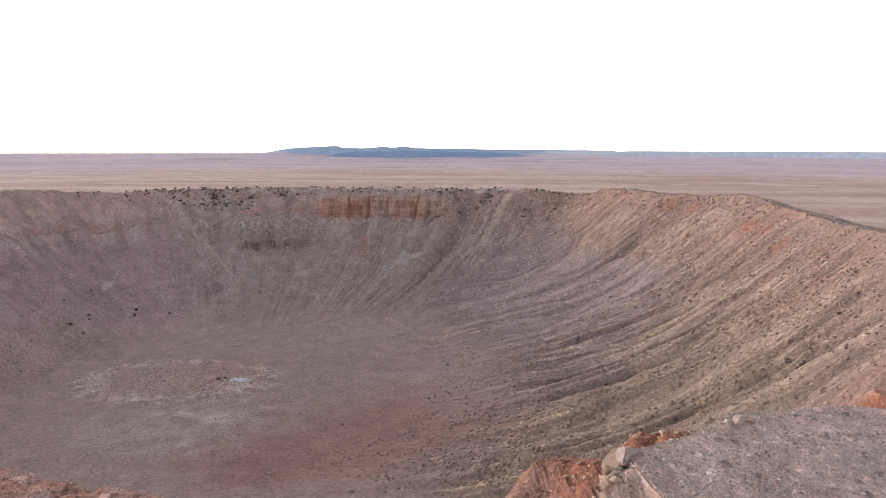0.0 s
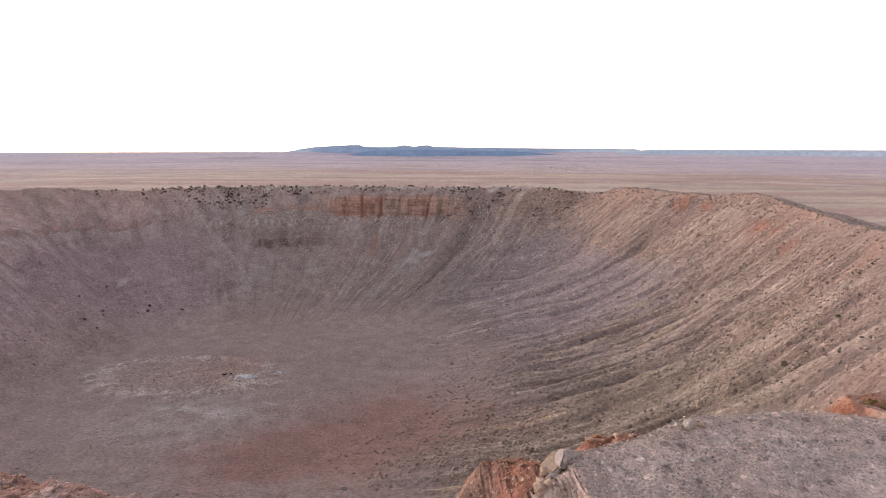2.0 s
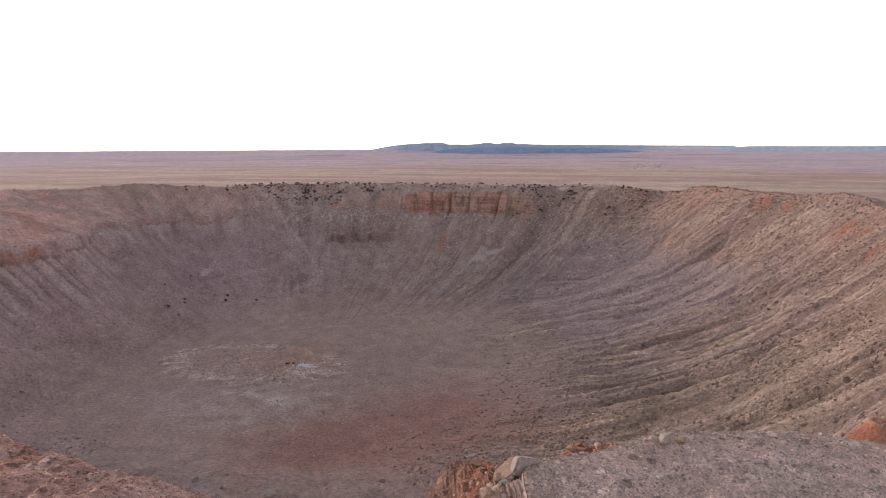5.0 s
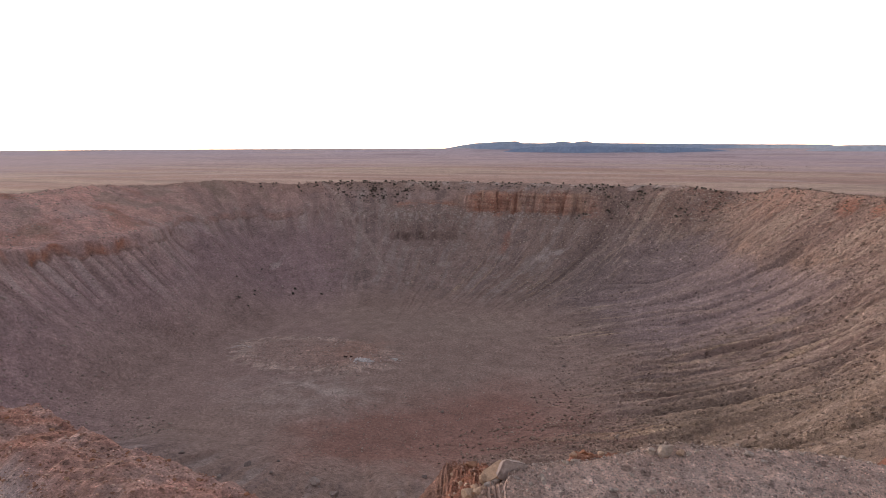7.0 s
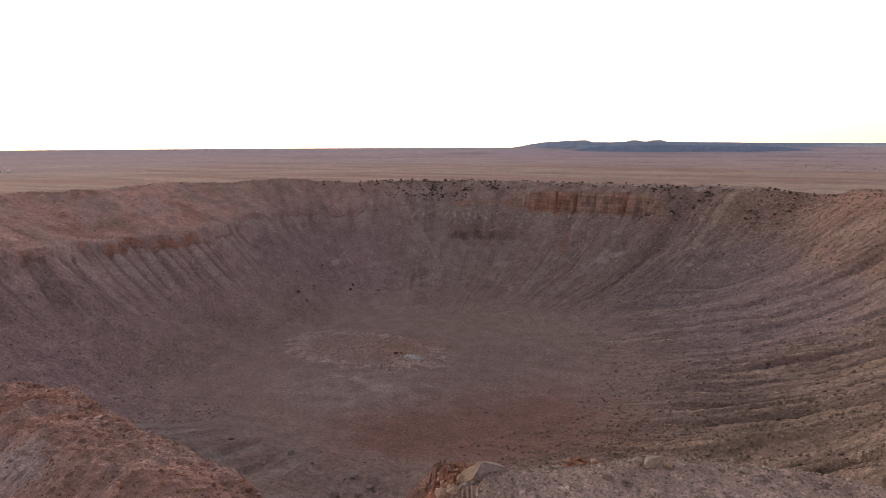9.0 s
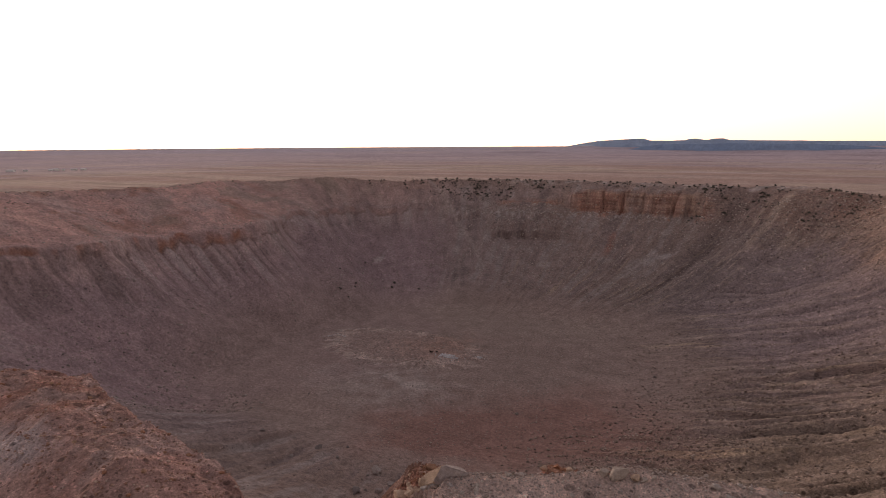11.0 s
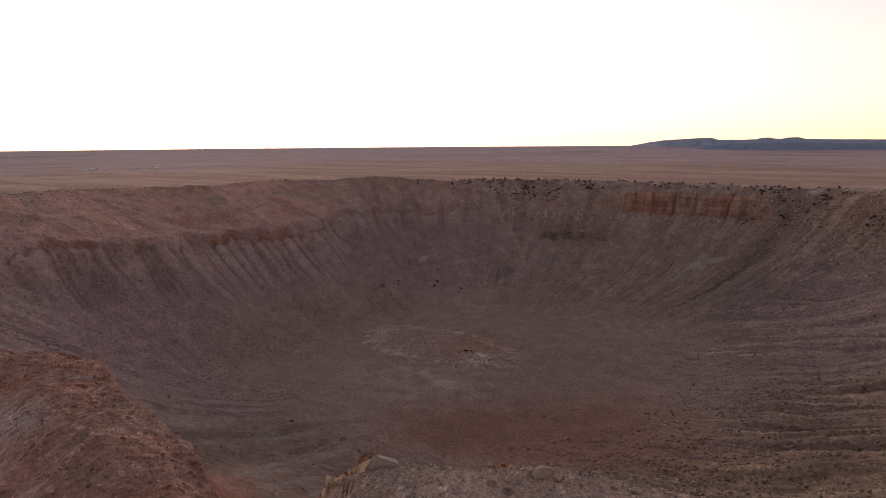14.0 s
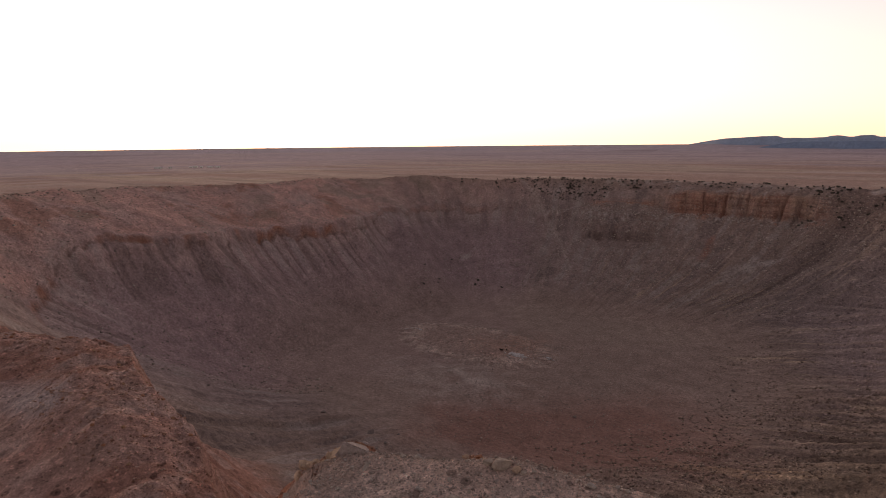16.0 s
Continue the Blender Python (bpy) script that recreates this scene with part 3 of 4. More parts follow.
def ground_mesh():
    nd, nr = len(degs), len(rows)
    D = np.repeat(degs[None, :], nr, 0)
    S = np.repeat(rows[:, None], nd, 1)
    # far rings become round
    R, _ = crest(D)
    reach = S * R
    S = np.where(S > 1.3, (reach + (S * 500 - reach) * step(1.3, 3.0, S)) / R, S)
    S = np.minimum(S, 4300 / R)
    x, y, z, m = land(D, S)
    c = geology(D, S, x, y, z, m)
    co = np.stack([x, y, z], -1).reshape(-1, 3)
    i = np.arange(nr - 1)[:, None] * nd
    j = np.arange(nd)[None, :]
    k = (j + 1) % nd
    quads = np.stack([i + j, i + nd + j, i + nd + k, i + k], -1).reshape(-1, 4)[:, ::-1]
    hub = len(co)
    co = np.vstack([co, [0, 0, z[0].mean()]])
    tris = np.stack([np.full(nd, hub), (np.arange(nd) + 1) % nd, np.arange(nd)], -1)
    me = bpy.data.meshes.new("ground")
    me.vertices.add(len(co))
    me.vertices.foreach_set("co", co.ravel().astype(np.float32))
    loops = np.concatenate([quads.ravel(), tris.ravel()]).astype(np.int32)
    me.loops.add(len(loops))
    me.loops.foreach_set("vertex_index", loops)
    starts = np.concatenate([np.arange(len(quads)) * 4, len(quads) * 4 + np.arange(len(tris)) * 3]).astype(np.int32)
    me.polygons.add(len(starts))
    me.polygons.foreach_set("loop_start", starts)
    me.polygons.foreach_set("use_smooth", np.ones(len(starts), bool))
    me.update(calc_edges=True)
    at = me.attributes.new("soil", "FLOAT_COLOR", "POINT")
    rgba = np.ones((len(co), 4), np.float32)
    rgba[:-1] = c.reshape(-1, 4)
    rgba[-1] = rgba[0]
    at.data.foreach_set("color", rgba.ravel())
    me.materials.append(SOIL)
    return me


ground = tagged(new("ground", ground_mesh()), "tan and grey desert ground with a wide bowl-shaped crater", "ground", kind="structure")


# ---- more materials ----
def rock_material(name, a, b, c, by="object"):
    g = Nodes(name, .92, .15)
    k = g.random() if by == "object" else g.island()
    n = g.noise(1.1, 6, .65)
    n2 = g.noise(5.0, 5, .6)
    mixed = g.blend(g.span(k, 0.0, .6, 0.0, 1.0), a, b)
    mixed = g.blend(g.span(k, .7, 1.0, 0.0, 1.0), mixed, c)
    shade = g.math("MULTIPLY", g.span(n, .3, .7, .72, 1.25), g.span(n2, .3, .7, .85, 1.15))
    g.l.new(g.scaled(mixed, shade), g.p.inputs["Base Color"])
    g.bump(g.math("ADD", n, g.math("MULTIPLY", n2, .3)), .8, .25)
    return g.mat


def leaf_material(name, a, b):
    g = Nodes(name, .85, .2)
    k = g.island()
    n = g.noise(.9, 4, .6)
    tone = g.blend(g.math("MULTIPLY", g.math("ADD", k, n), .5), a, b)
    g.l.new(g.scaled(tone, g.span(g.random(), 0.0, 1.0, .75, 1.3)), g.p.inputs["Base Color"])
    return g.mat


def plain_material(name, a, b, scale=2.0, rough=.85, metal=0.0):
    g = Nodes(name, rough, .25)
    g.p.inputs["Metallic"].default_value = metal
    n, n2 = g.noise(scale, 6, .65), g.noise(scale * 6, 4, .6)
    g.l.new(g.scaled(g.blend(g.span(n, .35, .65, 0.0, 1.0), a, b), g.span(n2, .3, .7, .85, 1.15)), g.p.inputs["Base Color"])
    g.bump(n, .5, .1)
    return g.mat


TALUS = rock_material("talus_stone", (.24, .20, .18, 1), (.42, .355, .31, 1), (.56, .50, .44, 1), "island")
WARM = rock_material("warm_talus_stone", (.215, .165, .14, 1), (.36, .28, .235, 1), (.54, .44, .37, 1), "island")
GRAVEL = rock_material("rim_gravel", (.29, .23, .21, 1), (.49, .405, .36, 1), (.68, .59, .53, 1), "island")
REDDISH = rock_material("red_stone", (.28, .15, .11, 1), (.45, .275, .21, 1), (.60, .46, .39, 1), "island")
PALE_ROCK = rock_material("pale_limestone", (.40, .335, .285, 1), (.44, .38, .335, 1), (.39, .35, .325, 1))
SLAB_ROCK = rock_material("grey_pink_limestone", (.37, .305, .29, 1), (.40, .335, .31, 1), (.36, .30, .285, 1))
TAN_ROCK = rock_material("tan_sandstone", (.50, .36, .26, 1), (.54, .40, .30, 1), (.47, .335, .25, 1))
RED_ROCK = rock_material("red_siltstone", (.31, .14, .085, 1), (.38, .19, .12, 1), (.42, .27, .18, 1))
GREY_ROCK = rock_material("grey_boulder", (.22, .19, .18, 1), (.32, .27, .25, 1), (.42, .37, .34, 1))
WHITE_ROCK = rock_material("white_crushed_rock", (.70, .69, .69, 1), (.80, .79, .79, 1), (.55, .53, .52, 1), "island")
SCRAP = plain_material("rusted_scrap", (.035, .022, .018, 1), (.075, .045, .032, 1), 1.5, .8, .3)
JUNIPER = leaf_material("juniper_leaves", (.095, .088, .074, 1), (.165, .15, .125, 1))
SAGE = leaf_material("grey_shrub_leaves", (.085, .075, .05, 1), (.15, .13, .09, 1))
BROOM = leaf_material("yellow_shrub_leaves", (.21, .14, .06, 1), (.32, .22, .09, 1))
BARK = plain_material("bark", (.12, .085, .065, 1), (.20, .15, .115, 1), 4.0)
# the blue of distance haze is mixed into these three base colours
HAZED_MESA = plain_material("hazed_mesa", (.30, .41, .565, 1), (.33, .44, .59, 1), .012, .95)
HAZED_PLATEAU = plain_material("hazed_plateau", (.36, .43, .53, 1), (.43, .50, .58, 1), .006, .95)
HAZED_FOOTHILL = plain_material("hazed_foothill", (.215, .32, .475, 1), (.24, .345, .50, 1), .012, .95)
WALL_PAINT = plain_material("white_wall_paint", (.72, .70, .67, 1), (.80, .78, .75, 1), .5)
ROOF_METAL = plain_material("pale_metal_roof", (.66, .66, .67, 1), (.78, .78, .78, 1), .5, .5)


# ---- builders ----
def mesh_from(name, verts, faces, material, smooth=False):
    me = bpy.data.meshes.new(name)
    me.from_pydata(verts, [], faces)
    me.materials.append(material)
    if smooth:
        me.polygons.foreach_set("use_smooth", np.ones(len(me.polygons), bool))
    me.update()
    return me


def part(name, bm, material, parent, label=""):
    me = bpy.data.meshes.new(name)
    bm.to_mesh(me)
    bm.free()
    me.materials.append(material)
    ob = new(name, me)
    ob.parent = parent
    return tagged(ob, label)


def ball(level):
    bm = bmesh.new()
    bmesh.ops.create_icosphere(bm, subdivisions=level, radius=1)
    v = np.array([x.co for x in bm.verts])
    f = [[x.index for x in p.verts] for p in bm.faces]
    bm.free()
    return v, np.array(f)


BALLS = {k: ball(k) for k in (1, 2, 3)}
BALLS[0] = (np.array([(1, 0, 0), (0, 1, 0), (-1, 0, 0), (0, -1, 0), (0, 0, 1), (0, 0, -1)], float),
            np.array([(0, 1, 4), (1, 2, 4), (2, 3, 4), (3, 0, 4), (1, 0, 5), (2, 1, 5), (3, 2, 5), (0, 3, 5)]))


def rock_shape(rng, level=2, cuts=7, lumpy=.12):
    """Corners of one broken stone about one unit in radius."""
    v, f = BALLS[level]
    v = v / (np.abs(v).max(1) ** .45)[:, None] * .92
    v *= (1 + lumpy * rng.standard_normal(len(v)))[:, None]
    for _ in range(cuts):
        n = rng.standard_normal(3)
        n /= np.linalg.norm(n)
        over = np.maximum(v @ n - rng.uniform(.45, .8), 0)
        v -= over[:, None] * n
    return v, f


def rock_mesh(name, seed, size, material, level=3, cuts=9):
    rng = np.random.default_rng(seed)
    v, f = rock_shape(rng, level, cuts, .05)
    v = v + .05 * np.array([noise.noise_vector(Vector(p) * 2.5) for p in v])
    return mesh_from(name, (v * np.array(size)).tolist(), f.tolist(), material)


def spread_of_stones(name, xs, ys, sizes, material, seed, sink=.25, level=1):
    """Many loose stones in one mesh, each one sunk a little into the ground."""
    rng = np.random.default_rng(seed)
    zs = ground_z(xs, ys)
    count = len(xs)
    kinds = [rock_shape(rng, level, 4, .16) if level else (BALLS[0][0] + rng.normal(0, .24, (6, 3)), BALLS[0][1]) for _ in range(16)]
    pick = rng.integers(0, 16, count)
    q = np.stack([k[0] for k in kinds])[pick] * (np.asarray(sizes)[:, None] * rng.uniform((.7, .7, .5), (1.3, 1.3, .9), (count, 3)))[:, None]
    a = rng.uniform(0, 6.283, count)
    c, s_ = np.cos(a)[:, None], np.sin(a)[:, None]
    verts = np.stack([q[..., 0] * c - q[..., 1] * s_ + np.asarray(xs)[:, None], q[..., 0] * s_ + q[..., 1] * c + np.asarray(ys)[:, None],
                      q[..., 2] + (zs + np.asarray(sizes) * sink)[:, None]], -1)
    faces = (kinds[0][1][None] + (np.arange(count) * verts.shape[1])[:, None, None]).reshape(-1, 3)
    verts = verts.reshape(-1, 3)
    me = bpy.data.meshes.new(name)
    me.vertices.add(len(verts))
    me.vertices.foreach_set("co", verts.ravel().astype(np.float32))
    me.loops.add(faces.size)
    me.loops.foreach_set("vertex_index", faces.ravel().astype(np.int32))
    me.polygons.add(len(faces))
    me.polygons.foreach_set("loop_start", (np.arange(len(faces)) * 3).astype(np.int32))
    me.update(calc_edges=True)
    me.materials.append(material)
    return new(name, me)


def around(rng, count, deg0, deg1, s0, s1):
    deg = rng.uniform(deg0, deg1, count)
    s_ = rng.uniform(s0, s1, count)
    R, _ = crest(deg)
    return s_ * R * np.cos(np.radians(deg)), s_ * R * np.sin(np.radians(deg))


def plant(name, seed, material, height, width, clumps, leaf, stems, label, category):
    """A trunk or stems with limbs, and a ragged crown of small leaf clumps."""
    rng = np.random.default_rng(seed)
    root = new(name)
    bm = bmesh.new()
    tips = []
    for k in range(stems):
        a = rng.uniform(0, 6.283)
        lean = rng.uniform(.1, .45)
        top = Vector((math.cos(a) * lean * width * .6, math.sin(a) * lean * width * .6, height * rng.uniform(.45, .75)))
        low = Vector((math.cos(a) * width * .03, math.sin(a) * width * .03, -height * .06))
        pts = [low, low.lerp(top, .5) + Vector(rng.standard_normal(3)) * .05 * width, top]
        rad = [height * .05, height * .032, height * .012]
        ring = None
        for p, q in zip(pts, rad):
            now = [bm.verts.new(p + Vector((math.cos(j * 1.2566) * q, math.sin(j * 1.2566) * q, 0))) for j in range(5)]
            if ring:
                for j in range(5):
                    bm.faces.new((ring[j], ring[(j + 1) % 5], now[(j + 1) % 5], now[j]))
            ring = now
        tips += [top, pts[1]]
    part("trunk" if stems < 4 else "stems", bm, BARK, root)
    verts, faces = [], []
    lobes = [Vector((rng.uniform(-.32, .32) * width, rng.uniform(-.32, .32) * width, height * rng.uniform(.35, .75))) for _ in range(7)]
    for k in range(clumps):
        c = lobes[rng.integers(7)]
        d = rng.standard_normal(3)
        d = d / np.linalg.norm(d) * rng.uniform(.3, 1.0) ** .6
        p = np.array(c) + d * np.array((width * .24, width * .24, height * .24))
        p[2] = max(p[2], height * .06)
        q = rng.standard_normal((4, 3)) * leaf
        at = len(verts)
        verts += (p + q).tolist()
        faces += [(at, at + 1, at + 2), (at, at + 2, at + 3), (at, at + 3, at + 1)]
    crown = new("crown" if stems < 4 else "foliage", mesh_from("crown", verts, faces, material))
    crown.parent = root
    return tagged(root, label, category)


def set_down(ob, x, y, turn=0.0, size=1.0, sink=0.0):
    ob.matrix_basis = Matrix.LocRotScale((x, y, float(ground_z(np.array([x]), np.array([y]))[0]) - sink), Euler((0, 0, turn)), (size, size, size))
    return ob


def copies(first, places, rng, low, high, sink=0.0, tilt=0.0):
    """Copies of a thing, each at its own turn and size; the first one takes the first place."""
    xs, ys = np.array([p[0] for p in places], float), np.array([p[1] for p in places], float)
    for k, (x, y, z) in enumerate(zip(xs, ys, ground_z(xs, ys))):
        size = rng.uniform(low, high)
        m = Matrix.LocRotScale((x, y, z - sink * size), Euler((rng.uniform(-tilt, tilt), rng.uniform(-tilt, tilt), rng.uniform(0, 6.283))), None)
        ob = first if k == 0 else copy_thing(first, m)
        ob.matrix_basis = m @ Matrix.Diagonal((size, size, size * rng.uniform(.85, 1.15), 1))


# ---- far mesas on the plain ----
def mesa(name, tops, y0, depth, base, material, label, seed):
    """A long flat-topped hill: tops are (x, height), across the view."""
    xs = np.linspace(tops[0][0], tops[-1][0], 260)
    crown = np.interp(xs, *zip(*tops)) + 1.2 * fbm(xs / 60, xs * 0, seed, 3)
    vs = np.concatenate([np.linspace(0, .3, 14), np.linspace(.34, 1, 10)])
    cross = np.interp(vs, (0, .1, .2, .23, .3, .9, 1), (0, .45, .68, .96, 1, 1, 0))
    X = np.repeat(xs[None], len(vs), 0)
    gully = fbm(X / 70, vs[:, None] * 3 + X * 0, seed + 3, 3) * bump(vs, .13, .13)[:, None]
    Y = y0 + depth * vs[:, None] + 25 * gully + 25 * fbm(X / 200, X * 0, seed + 5, 2)
    Z = base - 34 + (crown[None] - base + 34) * cross[:, None] * (1 + .05 * gully)
    co = np.stack([X, Y, Z], -1).reshape(-1, 3)
    n = len(xs)
    i, j = np.meshgrid(np.arange(len(vs) - 1), np.arange(n - 1), indexing="ij")
    quads = np.stack([i * n + j, i * n + j + 1, (i + 1) * n + j + 1, (i + 1) * n + j], -1).reshape(-1, 4)
    return tagged(new(name, mesh_from(name, co.tolist(), quads.tolist(), material, True)), label, "mesa")


def skyline(y, rows):
    """Tops of a far hill at distance y, from degrees east of north and slope above eye level as seen from the rim."""
    return [(295 + math.tan(radians(a)) * (y + 583), 240.7 + k * (y + 583) / math.cos(radians(a))) for a, k in rows]


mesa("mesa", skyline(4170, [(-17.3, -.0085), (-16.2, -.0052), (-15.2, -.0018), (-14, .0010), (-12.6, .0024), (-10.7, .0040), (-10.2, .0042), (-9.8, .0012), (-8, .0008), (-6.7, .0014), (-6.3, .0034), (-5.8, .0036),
                            (-5.2, .0018), (-4.8, .0018), (-4.4, .0036), (-3.7, .0038), (-3.2, .0012), (0, .0004), (4, -.0006), (10, -.0014), (15.4, -.0022), (16.0, -.0045), (16.8, -.0095)]), 4170, 110, 190, HAZED_MESA,
     "mesa with two low summits beyond the plain, haze painted blue-grey", 81)
mesa("mesa", skyline(3960, [(-11.9, -.0145), (-10.8, -.0105), (-9.6, -.0066), (-8.6, -.0046), (-6, -.0042), (-3, -.0038), (0, -.0042), (3, -.0052), (6, -.0075), (8.5, -.0115), (9.5, -.0145)]), 3960, 110, 178, HAZED_FOOTHILL,
     "low foothill in front of a mesa, haze painted dark blue", 84)


def far_plateau():
    az = np.radians(np.linspace(17.5, 62, 200))
    r = np.array([4120.0, 4170.0, 4200.0, 4290.0])
    z = np.array([180.0, 216.0, 227.0, 227.0])
    rise = step(17.5, 23, np.degrees(az)) * (1 - step(59, 62, np.degrees(az)))
    co, n = [], len(az)
    for a, b in zip(r, z):
        co += np.stack([a * np.sin(az), a * np.cos(az), 180 + (b - 180) * rise + 1.0 * fbm(az * 40, az * 0, 91, 3)], -1).tolist()
    quads = [(k * n + j, k * n + j + 1, (k + 1) * n + j + 1, (k + 1) * n + j) for k in range(3) for j in range(n - 1)]
    return tagged(new("plateau", mesh_from("plateau", co, quads, HAZED_PLATEAU, True)), "low plateau along the horizon, haze painted pale blue", "plateau")


far_plateau()

# ---- boulders that stand out ----
def block_mesh(name, seed, size, material):
    """A broken block with flat faces, worn edges and a rough skin."""
    rng = np.random.default_rng(seed)
    bm = bmesh.new()
    bmesh.ops.create_cube(bm, size=2)
    for v in bm.verts:
        v.co *= 1 + .16 * rng.standard_normal()
        v.co.z *= 1 + .12 * rng.standard_normal()
    bmesh.ops.bevel(bm, geom=bm.edges[:], offset=.16, segments=2, affect="EDGES")
    bmesh.ops.triangulate(bm, faces=bm.faces[:])
    bmesh.ops.subdivide_edges(bm, edges=bm.edges[:], cuts=2, use_grid_fill=True)
    for v in bm.verts:
        v.co += .06 * noise.noise_vector(v.co * 2.2 + Vector((seed, 0, 0))) + .03 * noise.noise_vector(v.co * 6)
        v.co.x *= size[0]
        v.co.y *= size[1]
        v.co.z *= size[2]
    me = bpy.data.meshes.new(name)
    bm.to_mesh(me)
    bm.free()
    me.materials.append(material)
    return me


def block(seed, x, y, size, turn, material, label, up, tip):
    ob = boulder(seed, x, y, size, turn, material, label, up, tip)
    ob.data = block_mesh("boulder", seed, size, material)
    return ob


def boulder(seed, x, y, size, turn, material, label, up=0.3, tip=(0, 0), category="boulder", group=""):
    ob = new("boulder", rock_mesh("boulder", seed, size, material))
    z = float(ground_z(np.array([x]), np.array([y]))[0])
    ob.matrix_basis = Matrix.LocRotScale((x, y, z + up * size[2]), Euler((radians(tip[0]), radians(tip[1]), radians(turn))), None)
    return tagged(ob, label, category, group)


block(3, 267.4, -462.2, (3.0, 2.1, 2.2), 28, SLAB_ROCK, "large grey-pink limestone slab tilted on the rim's edge", -.15, (-10, 20))
block(5, 264.2, -463.2, (3.0, 2.1, 1.7), 40, TAN_ROCK, "tan sandstone block under the limestone slab", .05, (12, -22))
boulder(6, 265.4, -465.4, (2.0, 1.4, .8), 20, TAN_ROCK, "broken tan sandstone below the slab", .0, (10, 5))
boulder(7, 262.2, -467.6, (1.9, 1.3, 1.0), 15, TAN_ROCK, "rounded tan boulder on the crumbling edge", .3)
boulder(8, 260.2, -471.2, (2.1, 1.8, 1.6), 60, TAN_ROCK, "large rounded tan boulder at the rim's corner", .25)
boulder(31, 258.4, -475.0, (1.8, 1.5, 1.3), 50, PALE_ROCK, "rounded pale boulder at the rim's corner", .3)
for k, (bx, by, br) in enumerate(((262, -465, 1.6), (263.5, -467, 1.5), (261, -469, 1.8), (259.5, -473, 1.5), (264.5, -465.5, 1.2), (261.8, -471, 1.3), (260.5, -466.5, 1.3), (257.5, -477, 1.6), (259, -469, 1.2), (262.8, -463.2, 1.3))):
    boulder(200 + k, bx, by, (br, br * .8, br * .75), 53 * k, PALE_ROCK if k % 3 == 1 else TAN_ROCK, "rounded pale block bedded in the rim's corner" if k % 3 == 1 else "rounded tan block bedded in the rim's corner", .15, group="blocks in the rim's corner")
boulder(33, 269.6, -467.2, (.8, .6, .5), 15, GREY_ROCK, "small dark boulder on pale gravel", .3)
boulder(34, 271.6, -459.2, (1.3, 1.0, .8), 70, PALE_ROCK, "pale stone beside a limestone block", .35)
boulder(9, 300.6, -449.4, (2.7, 1.5, 1.6), 40, PALE_ROCK, "knobbly pale boulder crowning the rim", .5)
boulder(10, 297.4, -450.2, (1.4, 1.2, 1.1), 100, PALE_ROCK, "small pale boulder beside a larger one", .4)
boulder(11, 303.6, -448.8, (1.3, 1.0, .9), 75, TAN_ROCK, "small tan boulder beside a larger one", .4)
boulder(12, 297.0, -462.0, (1.4, 1.0, .7), 20, PALE_ROCK, "flat pale stone lying on rim gravel", .3)
boulder(13, 281.0, -455.6, (1.5, 1.0, .8), 60, PALE_ROCK, "pale stone set along the rim's edge", .4)
boulder(14, 319.0, -443.6, (1.2, .9, .8), 15, PALE_ROCK, "pale stone at the rim's edge", .4)
boulder(15, 286.0, -436.4, (1.3, 1.0, .8), 80, TAN_ROCK, "tan stone resting on red earth", .4)
boulder(16, 281.5, -431.5, (1.5, 1.2, 1.0), 140, RED_ROCK, "red siltstone block on a red shelf", .3)
boulder(17, 255.0, -450.0, (1.6, 1.2, 1.1), 30, RED_ROCK, "red siltstone block below the rim", .3)
for k, (bx, by) in enumerate(((362, -416), (364.5, -418.5), (367, -417), (369, -420), (371.5, -419), (374, -422), (366, -421.5), (376, -424))):
    boulder(180 + k, bx, by, (1.0 + .25 * (k % 3), .9, .8 + .2 * (k % 2)), 47 * k, RED_ROCK, "rough dark red block on a small outcrop", .2, group="blocks on the red outcrop")
for k in range(26):
    t_ = random.random()
    bx, by = 250 + 14 * random.random(), -446 - 18 * random.random()
    if k > 15:
        bx, by = 278 + 14 * random.random(), -428 - 10 * random.random()
    r_ = .4 + .9 * t_ * t_
    boulder(130 + k, bx, by, (r_, r_ * .8, r_ * .7), 360 * random.random(), RED_ROCK if k % 3 else TAN_ROCK, "rough red block on the crumbling edge" if k % 3 else "rough tan block on the crumbling edge", .25, group="blocks on the crumbling edge")
for seed, x, y, r in ((21, 39, -245, 2.6), (22, 98, -254, 4.2), (23, 108, -291, 3.0), (24, 117, -263, 3.2), (25, 119, -282, 2.4), (26, 138, -93, 1.8), (27, -13, -250, 2.0), (28, 234, 46, 2.2), (29, 165, -221, 2.0)):
    boulder(seed, x, y, (r * 1.3, r * 1.05, r * .9), seed * 37, GREY_ROCK, "grey boulder lying near the crater's floor", .3, group="boulders at the wall's foot")

rng = np.random.default_rng(40)
first = [tagged(new("rim_stone", rock_mesh("rim_stone", 50 + k, (1, .8, .6), m, 2, 8)), label, "stone", "stones along the rim")
         for k, (m, label) in enumerate(((PALE_ROCK, "pale broken stone on grey rim gravel"), (GREY_ROCK, "grey broken stone on rim gravel"), (RED_ROCK, "red broken stone on the rim's slope")))]
for k, ob in enumerate(first):
    if k < 2:
        xs, ys = around(rng, 75, -61, -50, .996, 1.05)
        edge = rng.random(75) < .4
        ex, ey = around(rng, 75, -60, -50.5, .995, 1.004)
        xs, ys = np.where(edge, ex, xs), np.where(edge, ey, ys)
    else:
        xs, ys = around(rng, 110, -84, -66, .96, 1.06)
    copies(ob, list(zip(xs, ys)), rng, (.25, .14, .25)[k], (.9, .5, .95)[k], -.15, .4)

